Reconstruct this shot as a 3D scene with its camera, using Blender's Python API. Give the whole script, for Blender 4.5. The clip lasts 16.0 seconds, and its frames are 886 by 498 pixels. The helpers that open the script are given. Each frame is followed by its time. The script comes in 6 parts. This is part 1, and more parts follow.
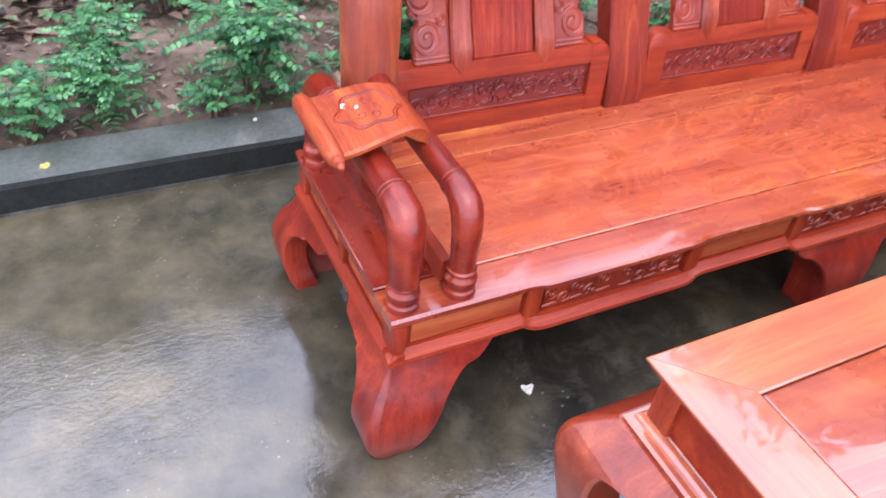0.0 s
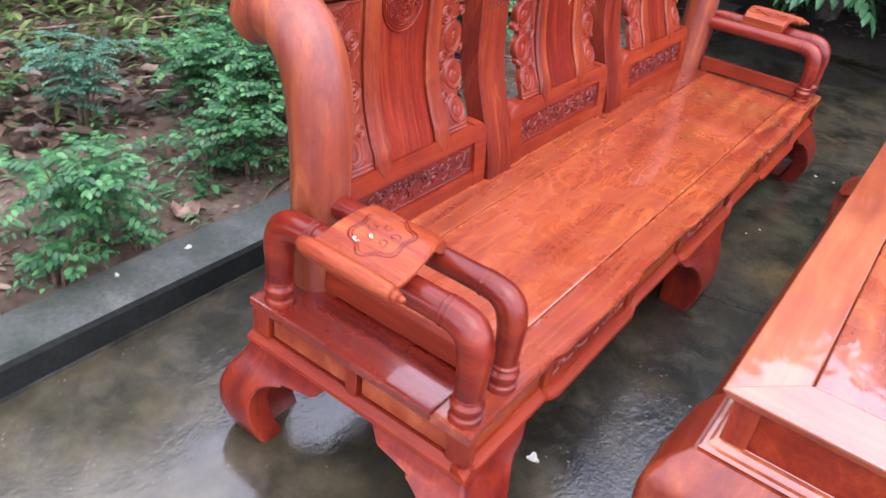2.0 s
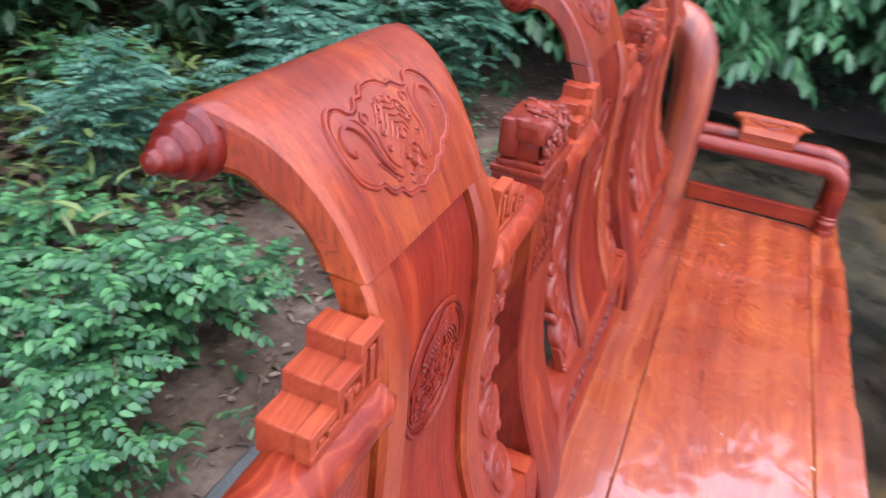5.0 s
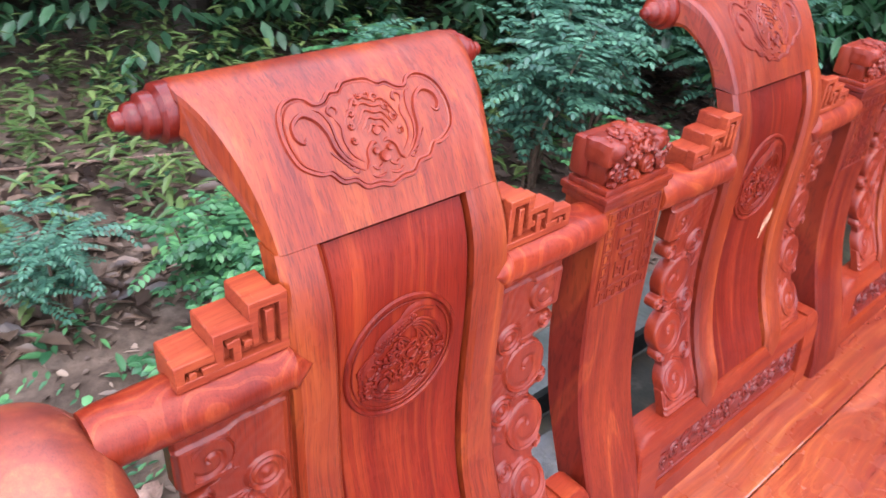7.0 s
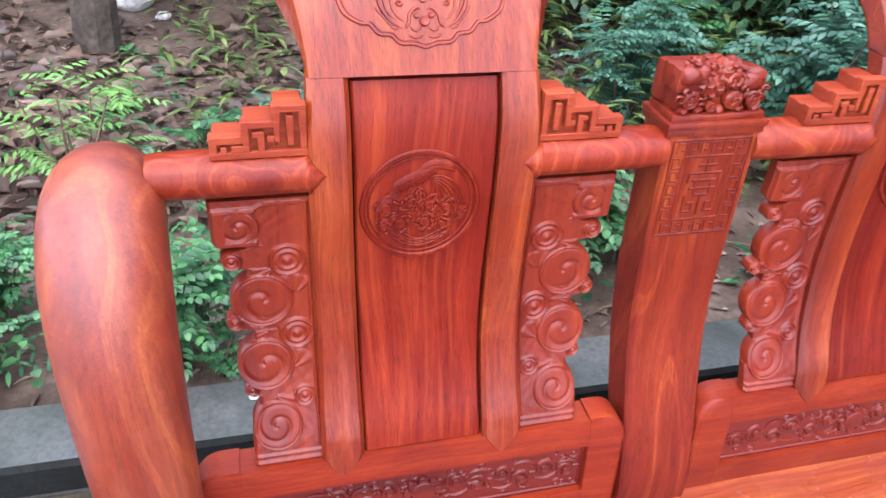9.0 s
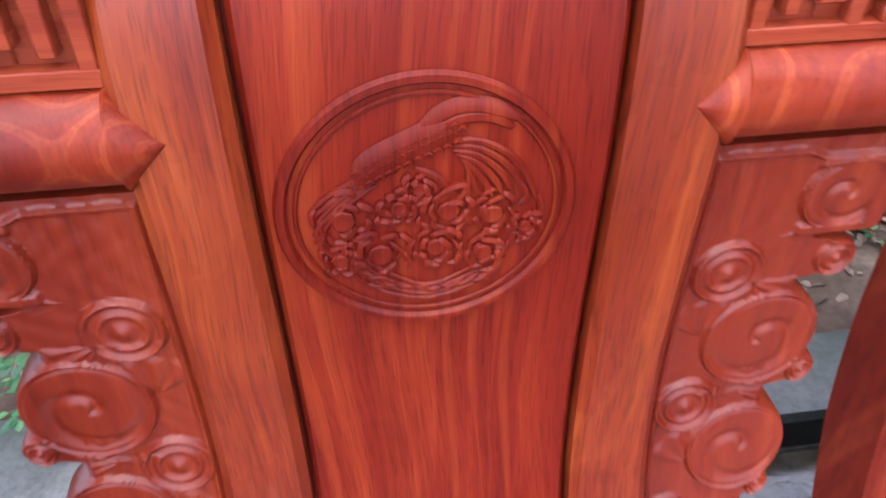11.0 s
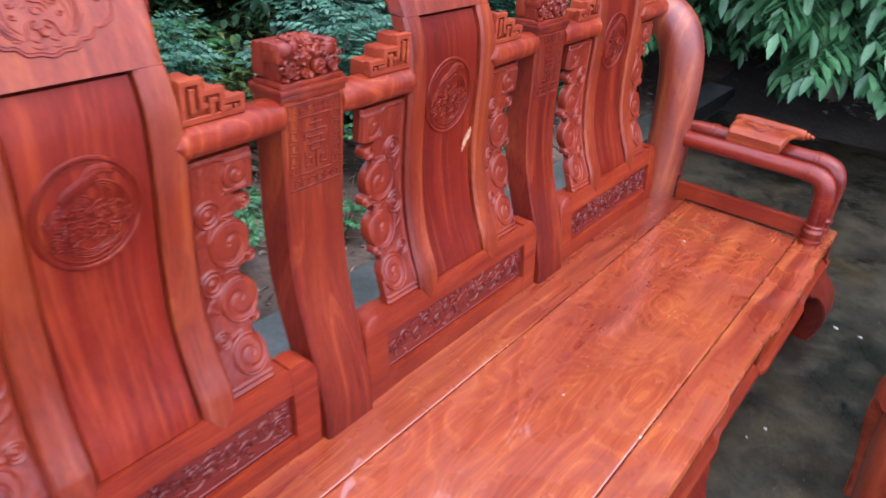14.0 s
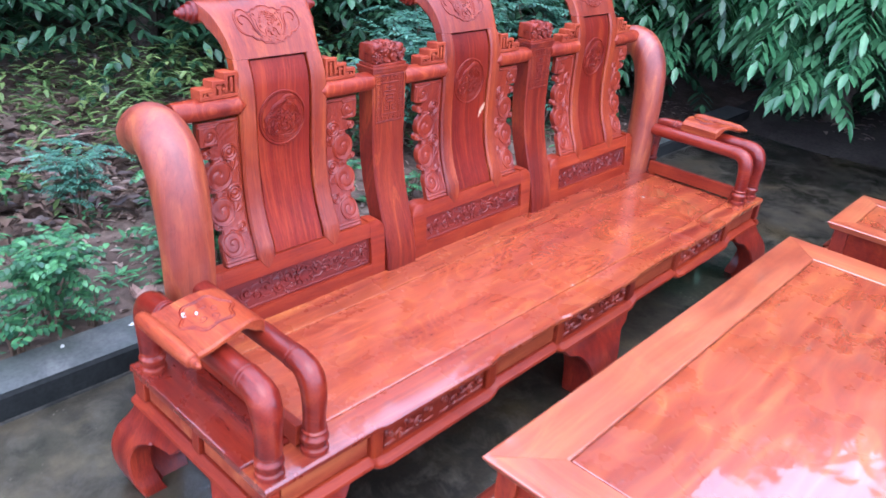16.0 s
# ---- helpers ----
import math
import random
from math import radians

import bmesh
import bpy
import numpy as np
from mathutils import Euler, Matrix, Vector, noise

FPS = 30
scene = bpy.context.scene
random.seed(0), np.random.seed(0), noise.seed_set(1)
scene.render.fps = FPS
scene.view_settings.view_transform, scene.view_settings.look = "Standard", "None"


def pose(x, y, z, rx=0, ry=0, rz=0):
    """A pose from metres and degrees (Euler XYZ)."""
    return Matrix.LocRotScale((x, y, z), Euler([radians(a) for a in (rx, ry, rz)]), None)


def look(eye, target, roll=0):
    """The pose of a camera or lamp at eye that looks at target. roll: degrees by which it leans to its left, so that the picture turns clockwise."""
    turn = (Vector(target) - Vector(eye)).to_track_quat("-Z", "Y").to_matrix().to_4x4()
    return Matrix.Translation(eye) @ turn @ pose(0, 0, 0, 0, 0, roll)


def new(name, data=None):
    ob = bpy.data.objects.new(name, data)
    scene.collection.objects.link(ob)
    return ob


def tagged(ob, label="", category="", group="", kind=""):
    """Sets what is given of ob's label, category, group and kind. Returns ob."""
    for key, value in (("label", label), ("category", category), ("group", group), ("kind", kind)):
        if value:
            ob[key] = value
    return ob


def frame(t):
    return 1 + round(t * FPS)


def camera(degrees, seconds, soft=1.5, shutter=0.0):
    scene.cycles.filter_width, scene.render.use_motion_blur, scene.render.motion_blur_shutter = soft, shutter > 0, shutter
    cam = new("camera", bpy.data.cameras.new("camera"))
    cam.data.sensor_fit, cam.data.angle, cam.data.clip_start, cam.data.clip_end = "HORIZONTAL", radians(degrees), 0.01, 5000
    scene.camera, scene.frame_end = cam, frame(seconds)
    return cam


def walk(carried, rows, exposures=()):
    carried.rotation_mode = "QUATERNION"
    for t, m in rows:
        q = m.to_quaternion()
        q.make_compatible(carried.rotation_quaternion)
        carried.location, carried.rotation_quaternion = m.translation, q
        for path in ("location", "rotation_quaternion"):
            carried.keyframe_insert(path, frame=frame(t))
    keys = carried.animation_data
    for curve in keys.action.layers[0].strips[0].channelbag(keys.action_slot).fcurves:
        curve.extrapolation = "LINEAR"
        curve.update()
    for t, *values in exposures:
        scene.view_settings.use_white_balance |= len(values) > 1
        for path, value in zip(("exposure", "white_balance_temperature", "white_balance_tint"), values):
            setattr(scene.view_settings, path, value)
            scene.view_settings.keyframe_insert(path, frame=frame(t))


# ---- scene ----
cam = camera(61.0, 16.0, shutter=0.4)
PATH = [
    (0, (-0.414, -0.861, 1.408), (0.347, 0.447, 0.1), 7.2),
    (0.5, (-0.568, -0.896, 1.44), (0.403, 0.397, 0.263), 10.0),
    (1, (-0.838, -0.827, 1.445), (0.37, 0.346, 0.365), 7.7),
    (1.5, (-0.884, -0.681, 1.427), (0.43, 0.362, 0.339), 7.9),
    (2, (-0.862, -0.438, 1.412), (0.547, 0.47, 0.322), 7.8),
    (2.5, (-0.859, -0.151, 1.417), (0.664, 0.582, 0.348), 8.3),
    (3, (-0.806, 0.095, 1.445), (0.8, 0.692, 0.412), 7.2),
    (3.5, (-0.6, 0.262, 1.423), (1.02, 0.849, 0.408), 4.7),
    (4, (-0.381, 0.419, 1.407), (1.271, 0.816, 0.352), 9.0),
    (4.5, (-0.25, 0.5, 1.432), (1.459, 0.822, 0.444), 7.9),
    (5, (-0.056, 0.453, 1.425), (1.582, 1.04, 0.44), 6.7),
    (5.2, (-0.002, 0.387, 1.444), (1.546, 1.169, 0.448), 5.6),
    (7.3, (0.149, 0.102, 1.467), (1.207, 1.461, 0.449), 4.3),
    (7.5, (0.184, 0.038, 1.468), (1.12, 1.496, 0.469), 4.4),
    (8, (0.283, -0.118, 1.474), (0.912, 1.455, 0.413), 5.3),
    (8.5, (0.312, -0.175, 1.457), (0.811, 1.4, 0.329), 4.3),
    (8.7, (0.316, -0.173, 1.452), (0.802, 1.41, 0.329), 4.2),
    (10.8, (0.494, 0.37, 1.159), (0.701, 1.907, -0.105), 0.3),
    (11, (0.492, 0.348, 1.168), (0.705, 1.868, -0.115), 0.0),
    (11.5, (0.442, 0.172, 1.244), (0.842, 1.607, -0.091), 1.8),
    (11.9, (0.35, -0.075, 1.33), (0.961, 1.268, -0.014), 6.7),
    (12, (0.332, -0.118, 1.332), (0.997, 1.199, -0.012), 7.0),
    (12.5, (0.349, -0.228, 1.343), (1.236, 1.038, 0.078), 7.1),
    (13, (0.387, -0.272, 1.362), (1.521, 0.919, 0.224), 7.1),
    (13.5, (0.352, -0.295, 1.386), (1.618, 0.806, 0.298), 7.5),
    (14, (0.086, -0.193, 1.396), (1.536, 0.791, 0.433), 5.5),
    (14.5, (-0.161, -0.217, 1.451), (1.303, 0.728, 0.469), 4.0),
    (15, (-0.358, -0.435, 1.493), (1.059, 0.612, 0.547), 4.7),
    (15.5, (-0.532, -0.722, 1.547), (0.843, 0.408, 0.635), 4.8),
    (16, (-0.664, -1.008, 1.574), (0.683, 0.167, 0.677), 5.0),
]
walk(cam, [(t, look(eye, target, roll)) for t, eye, target, roll in PATH], [(0, 1.85, 6450, 10), (0.5, 1.82, 6600, 10), (1, 1.78, 6700, 10), (2, 1.74, 6700, 10), (2.5, 1.75, 6450, 10), (4, 1.7, 6400, 10), (5, 1.7, 6400, 10), (7.5, 1.92, 6450, 10), (8.7, 1.92, 6450, 10), (11, 1.60, 6400, 10), (11.5, 1.74, 6400, 10), (12.2, 1.84, 6550, 10), (12.5, 1.8, 6650, 10), (13.5, 1.58, 6200, 10), (14, 1.52, 6100, 10), (14.5, 1.67, 6000, 11), (16, 1.92, 5450, 13)])

import itertools

# ---------------------------------------------------------------- light
world = bpy.data.worlds.new("overcast_sky")
scene.world = world
world.use_nodes = True
wt = world.node_tree
sky = wt.nodes.new("ShaderNodeTexSky")
sky.sky_type, sky.sun_disc = "NISHITA", False
sky.sun_elevation, sky.sun_rotation = radians(62), radians(200)
sky.air_density, sky.dust_density, sky.ozone_density = 1.0, 6.0, 1.0
cloud = wt.nodes.new("ShaderNodeMix")
cloud.data_type = "RGBA"
cloud.inputs[0].default_value = 0.8
cloud.inputs[7].default_value = (10.7, 11.2, 15.0, 1)
wt.links.new(sky.outputs[0], cloud.inputs[6])
wt.links.new(cloud.outputs[2], wt.nodes["Background"].inputs[0])
wt.nodes["Background"].inputs[1].default_value = 0.15
sun = new("sun", bpy.data.lights.new("sun", "SUN"))
sun.data.energy, sun.data.angle, sun.data.color = 0.6, radians(50), (1.0, 0.96, 0.9)
sun.matrix_world = look((0, 0, 12), (2.0, 5.2, 0))


# ---------------------------------------------------------------- materials
def material(name):
    m = bpy.data.materials.new(name)
    m.use_nodes = True
    return m, m.node_tree.nodes, m.node_tree.links, m.node_tree.nodes["Principled BSDF"]


def ramp(nodes, stops):
    r = nodes.new("ShaderNodeValToRGB")
    while len(r.color_ramp.elements) < len(stops):
        r.color_ramp.elements.new(0.5)
    for e, (p, c) in zip(r.color_ramp.elements, stops):
        e.position, e.color = p, (*c, 1)
    return r


def tex_noise(nodes, links, vec, scale, detail=4.0, rough=0.55, distort=0.0):
    n = nodes.new("ShaderNodeTexNoise")
    n.inputs["Scale"].default_value, n.inputs["Detail"].default_value = scale, detail
    n.inputs["Roughness"].default_value, n.inputs["Distortion"].default_value = rough, distort
    links.new(vec, n.inputs["Vector"])
    return n.outputs["Fac"]


def mapped(nodes, links, vec, scale):
    m = nodes.new("ShaderNodeMapping")
    m.inputs["Scale"].default_value = scale
    links.new(vec, m.inputs["Vector"])
    return m.outputs["Vector"]


def mix(nodes, links, kind, fac, a, b):
    m = nodes.new("ShaderNodeMix")
    m.data_type, m.blend_type = "RGBA", kind
    for socket, value in ((m.inputs[0], fac), (m.inputs[6], a), (m.inputs[7], b)):
        if isinstance(value, (int, float)):
            socket.default_value = value
        elif isinstance(value, tuple):
            socket.default_value = (*value, 1)
        else:
            links.new(value, socket)
    return m.outputs[2]


def to_range(nodes, links, value, lo, hi, a=0.0, b=1.0):
    m = nodes.new("ShaderNodeMapRange")
    for i, v in enumerate((lo, hi, a, b)):
        m.inputs[i + 1].default_value = v
    links.new(value, m.inputs[0])
    return m.outputs[0]


def bump(nodes, links, bsdf, height, strength, distance, coat=False):
    b = nodes.new("ShaderNodeBump")
    b.inputs["Strength"].default_value, b.inputs["Distance"].default_value = strength, distance
    links.new(height, b.inputs["Height"])
    links.new(b.outputs[0], bsdf.inputs["Normal"])
    if coat:
        links.new(b.outputs[0], bsdf.inputs["Coat Normal"])


def shifted(nodes, links):
    """Object coordinates, moved by each object's own random number so that no two pieces share their grain."""
    tc, info, mul, add = (nodes.new(k) for k in ("ShaderNodeTexCoord", "ShaderNodeObjectInfo", "ShaderNodeVectorMath", "ShaderNodeVectorMath"))
    mul.operation, add.operation = "SCALE", "ADD"
    mul.inputs[0].default_value = (3.1, 4.7, 2.3)
    links.new(info.outputs["Random"], mul.inputs["Scale"])
    links.new(tc.outputs["Object"], add.inputs[0])
    links.new(mul.outputs[0], add.inputs[1])
    return add.outputs[0], info.outputs["Random"]


def wood(name, axis, tones, rough=(0.22, 0.42), coat=0.5, coat_rough=0.08, grain=1.0, figure=0.35, wet=0.0, rings_=34.0, gloss=0.17, eddy=0.45, flame=0.0, deep=1.0, whole=False):
    """Oiled and rained-on rosewood. tones: dark, middle, light; axis: the way of the grain; deep: how fast the grain changes from front to back; whole: the grain runs on from piece to piece."""
    m, nodes, links, bsdf = material(name)
    vec, rnd = shifted(nodes, links)
    if whole:
        vec = nodes.new("ShaderNodeNewGeometry").outputs["Position"]

    bend = nodes.new("ShaderNodeTexNoise")
    bend.inputs["Scale"].default_value, bend.inputs["Detail"].default_value = 4.0, 1.0
    links.new(vec, bend.inputs["Vector"])
    half, part_, summed = (nodes.new("ShaderNodeVectorMath") for _ in range(3))
    half.operation, part_.operation, summed.operation = "SUBTRACT", "SCALE", "ADD"
    half.inputs[1].default_value = (0.5, 0.5, 0.5)
    part_.inputs["Scale"].default_value = 0.035
    links.new(bend.outputs["Color"], half.inputs[0])
    links.new(half.outputs[0], part_.inputs[0])
    links.new(vec, summed.inputs[0])
    links.new(part_.outputs[0], summed.inputs[1])
    bent = summed.outputs[0]

    def stretched(along, across):
        sc = [across] * 3
        sc[1] *= deep
        sc["xyz".index(axis)] = along
        return mapped(nodes, links, bent, sc)
    bands = tex_noise(nodes, links, stretched(0.6, 16.0), 1.0, 4.0, 0.6, 0.2)
    streak = tex_noise(nodes, links, stretched(2.2, 210.0), 1.0, 2.0, 0.5, 0.0)
    pores = tex_noise(nodes, links, stretched(34.0, 760.0), 1.0, 1.0, 0.5)
    blotch = tex_noise(nodes, links, vec, 3.4, 5.0, 0.6, 0.6)
    field = tex_noise(nodes, links, stretched(eddy, 5.0), 1.0, 2.0, 0.45, 0.3)
    times = nodes.new("ShaderNodeMath")
    times.operation = "MULTIPLY"
    times.inputs[1].default_value = rings_
    links.new(field, times.inputs[0])
    sine = nodes.new("ShaderNodeMath")
    sine.operation = "SINE"
    links.new(times.outputs[0], sine.inputs[0])
    dark, mid, light = tones
    base = ramp(nodes, [(0.30, dark), (0.5, mid), (0.70, light)])
    links.new(bands, base.inputs[0])
    # growth rings: thin paler lines beside soft dark ones
    fig = ramp(nodes, [(0.0, (0.82, 0.76, 0.76)), (0.3, (1, 1, 1)), (0.84, (1, 1, 1)), (0.95, (1.45, 2.2, 1.8)), (1.0, (1.3, 1.8, 1.5))])
    links.new(to_range(nodes, links, sine.outputs[0], -1, 1), fig.inputs[0])
    c = mix(nodes, links, "MULTIPLY", figure, base.outputs[0], fig.outputs[0])
    s = ramp(nodes, [(0.34, (0.66, 0.56, 0.54)), (0.45, (1, 1, 1)), (0.56, (1.0, 1.0, 1.0)), (0.68, (1.3, 1.7, 1.4))])
    links.new(streak, s.inputs[0])
    c = mix(nodes, links, "MULTIPLY", 0.8 * grain, c, s.outputs[0])
    tint = ramp(nodes, [(0.3, (0.75, 0.66, 0.72)), (0.5, (1, 1, 1)), (0.72, (1.08, 1.2, 1.0))])
    links.new(blotch, tint.inputs[0])
    c = mix(nodes, links, "MULTIPLY", 0.9, c, tint.outputs[0])
    line = ramp(nodes, [(0.36, (0.38, 0.30, 0.30)), (0.46, (1, 1, 1)), (0.6, (1, 1, 1)), (0.72, (1.2, 1.4, 1.3))])
    links.new(pores, line.inputs[0])
    c = mix(nodes, links, "MULTIPLY", 0.6 * grain, c, line.outputs[0])
    if flame:
        # long pale orange streaks, a few millimetres wide
        lick = ramp(nodes, [(0.62, (0, 0, 0)), (0.68, (0.7, 0.7, 0.7)), (0.73, (1, 1, 1)), (0.80, (0.6, 0.6, 0.6))])
        links.new(tex_noise(nodes, links, stretched(1.1, 72.0), 1.0, 1.0, 0.4, 0.0), lick.inputs[0])
        strong = nodes.new("ShaderNodeMath")
        strong.operation = "MULTIPLY"
        strong.inputs[1].default_value = flame
        links.new(lick.outputs[0], strong.inputs[0])
        c = mix(nodes, links, "MIX", strong.outputs[0], c, tuple(a * b for a, b in zip(light, (1.45, 2.3, 1.8))))
    if whole:
        # pale scuffs along the grain
        rub = ramp(nodes, [(0.60, (0, 0, 0)), (0.72, (0.20, 0.20, 0.20)), (0.82, (0.4, 0.4, 0.4))])
        links.new(tex_noise(nodes, links, stretched(5.0, 38.0), 1.0, 4.0, 0.6, 0.2), rub.inputs[0])
        c = mix(nodes, links, "MIX", rub.outputs[0], c, (0.34, 0.095, 0.050))
    hue = nodes.new("ShaderNodeHueSaturation")
    if not whole:
        links.new(to_range(nodes, links, rnd, 0, 1, 0.93, 1.07), hue.inputs["Value"])
    links.new(c, hue.inputs["Color"])
    links.new(hue.outputs[0], bsdf.inputs["Base Color"])
    film = tex_noise(nodes, links, vec, 7.0, 4.0, 0.6)
    links.new(to_range(nodes, links, film, 0.35, 0.65, *rough), bsdf.inputs["Roughness"])
    bsdf.inputs["Specular IOR Level"].default_value = 0.5 if wet else gloss
    bsdf.inputs["Coat Weight"].default_value = coat
    links.new(to_range(nodes, links, film, 0.4, 0.7, coat_rough * 0.5, coat_rough * 1.6), bsdf.inputs["Coat Roughness"])
    bsdf.inputs["Coat IOR"].default_value = 1.6 if coat > 0.85 else 1.5
    b = nodes.new("ShaderNodeBump")
    b.inputs["Strength"].default_value, b.inputs["Distance"].default_value = 0.25 * grain, 0.0006
    links.new(pores, b.inputs["Height"])
    links.new(b.outputs[0], bsdf.inputs["Normal"])
    if wet:
        beads = tex_noise(nodes, links, vec, 26.0, 4.0, 0.6)
        b2 = nodes.new("ShaderNodeBump")
        b2.inputs["Strength"].default_value, b2.inputs["Distance"].default_value = wet, 0.0008
        links.new(beads, b2.inputs["Height"])
        links.new(b2.outputs[0], bsdf.inputs["Coat Normal"])
    return m


RED = ((0.112, 0.0092, 0.0038), (0.161, 0.0153, 0.0046), (0.205, 0.0254, 0.0064))
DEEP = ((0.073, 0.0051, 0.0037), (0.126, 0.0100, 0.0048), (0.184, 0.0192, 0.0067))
POST = ((0.070, 0.0047, 0.0028), (0.112, 0.0092, 0.0037), (0.155, 0.0178, 0.0054))
MAROON = ((0.070, 0.0062, 0.0045), (0.112, 0.0102, 0.0064), (0.15, 0.0155, 0.0085))
SEAT_X = wood("seat_rosewood", "x", ((0.110, 0.0108, 0.0060), (0.200, 0.0290, 0.0114), (0.290, 0.0640, 0.0200)), (0.2, 0.34), 0.85, 0.06, 0.5, 0.55, 0.05, 70.0, 0.17, 0.45, 0.14)
SEAT_PANEL = wood("seat_panel_rosewood", "x", ((0.150, 0.0190, 0.0090), (0.215, 0.0350, 0.0132), (0.275, 0.0570, 0.0188)), (0.2, 0.34), 0.9, 0.045, 0.5, 0.42, 0.025, 170.0, 0.17, 1.5, 0.06)
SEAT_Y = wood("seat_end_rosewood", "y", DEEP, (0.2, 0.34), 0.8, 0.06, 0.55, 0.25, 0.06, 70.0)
WOOD_X = wood("rosewood_lengthwise", "x", RED, (0.4, 0.6), 0.06, 0.25, 0.5, 0.3, 0.0, 80.0)
WOOD_Y = wood("rosewood_crosswise", "y", RED, (0.4, 0.6), 0.06, 0.25, 0.5, 0.3, 0.0, 80.0)
WOOD_Z = wood("rosewood_upright", "z", RED, (0.36, 0.52), 0.06, 0.25, 0.6, 0.3, 0.0, 80.0, 0.30, 0.45, 0.06, 0.2)
FRAME_Z = wood("rosewood_panel_frame", "z", ((0.099, 0.0090, 0.0033), (0.146, 0.0150, 0.0039), (0.192, 0.0257, 0.0056)), (0.36, 0.50), 0.10, 0.25, 0.78, 0.46, 0.0, 80.0, 0.30, 0.45, 0.08, 0.2, True)
POST_Z = wood("rosewood_post", "z", POST, (0.4, 0.58), 0.04, 0.25, 0.65, 0.75, 0.0, 60.0, 0.17, 0.9, 0.0, 0.25)
RAIL = wood("rosewood_figured_rail", "z", ((0.1212, 0.0115, 0.00564), (0.1746, 0.019, 0.00705), (0.2231, 0.031, 0.00987)), (0.36, 0.55), 0.1, 0.25, 0.4, 0.7, 0.0, 240.0)
FRET = wood("pale_orange_fretwork", "x", ((0.16, 0.020, 0.0095), (0.225, 0.033, 0.013), (0.275, 0.050, 0.018)), (0.4, 0.58), 0.06, 0.25, 0.5, 0.1)
COLUMN = wood("rosewood_turned_column", "z", ((0.108, 0.0116, 0.0060), (0.168, 0.0232, 0.0084), (0.226, 0.041, 0.0130)), (0.42, 0.58), 0.16, 0.28, 0.55, 0.55, 0.0, 70.0, 0.55, 0.8, 0.06)
PANEL = wood("rosewood_dark_figured", "z", ((0.084, 0.0046, 0.0022), (0.122, 0.0084, 0.0032), (0.156, 0.0150, 0.0046)), (0.40, 0.56), 0.05, 0.25, 0.66, 0.4, 0.0, 110.0, 0.14, 0.3, 0.34, 0.16)
CARVED = wood("rosewood_carving", "z", ((0.086, 0.0068, 0.0036), (0.144, 0.0138, 0.0049), (0.189, 0.0238, 0.0072)), (0.34, 0.50), 0.08, 0.25, 0.5, 0.15, 0.0, 80.0, 0.30, 0.45, 0.0, 0.4)
FRIEZE = wood("rosewood_stained_frieze", "x", MAROON, (0.32, 0.46), 0.10, 0.2, 0.4, 0.1, 0.0, 34.0, 0.22)
LEG = wood("rosewood_leg", "z", DEEP, (0.34, 0.5), 0.3, 0.15, 0.6, 0.3, 0.0, 80.0)
ARM = wood("rosewood_arm", "y", DEEP, (0.3, 0.46), 0.35, 0.15, 0.7, 0.3, 0.0, 80.0)
PAD = wood("rosewood_arm_pad", "y", ((0.135, 0.0160, 0.0070), (0.205, 0.0320, 0.0105), (0.265, 0.057, 0.016)), (0.36, 0.55), 0.15, 0.2, 0.8, 0.3, 0.0, 80.0)
TAN = ((0.21, 0.038, 0.015), (0.28, 0.060, 0.022), (0.34, 0.090, 0.033))
TABLE_X = wood("table_rosewood", "x", TAN, (0.3, 0.42), 0.9, 0.06, 0.25, 0.2, 0.05, 70.0)
TABLE_Y = wood("table_rosewood_cross", "y", TAN, (0.3, 0.42), 0.9, 0.06, 0.25, 0.2, 0.05, 70.0)
TABLE_PANEL = wood("table_panel_rosewood", "x", ((0.165, 0.022, 0.010), (0.245, 0.043, 0.015), (0.31, 0.070, 0.023)), (0.22, 0.36), 0.9, 0.03, 0.35, 0.4, 0.05, 60.0, 0.17, 1.2)
APRON = wood("rosewood_table_apron", "x", ((0.105, 0.0115, 0.0058), (0.160, 0.0225, 0.0090), (0.210, 0.038, 0.0132)), (0.28, 0.42), 0.5, 0.12, 0.4, 0.3, 0.0, 80.0)
PALE = wood("pale_raw_panel", "x", ((0.15, 0.019, 0.009), (0.21, 0.036, 0.014), (0.26, 0.060, 0.023)), (0.4, 0.55), 0.1, 0.2, 0.45)


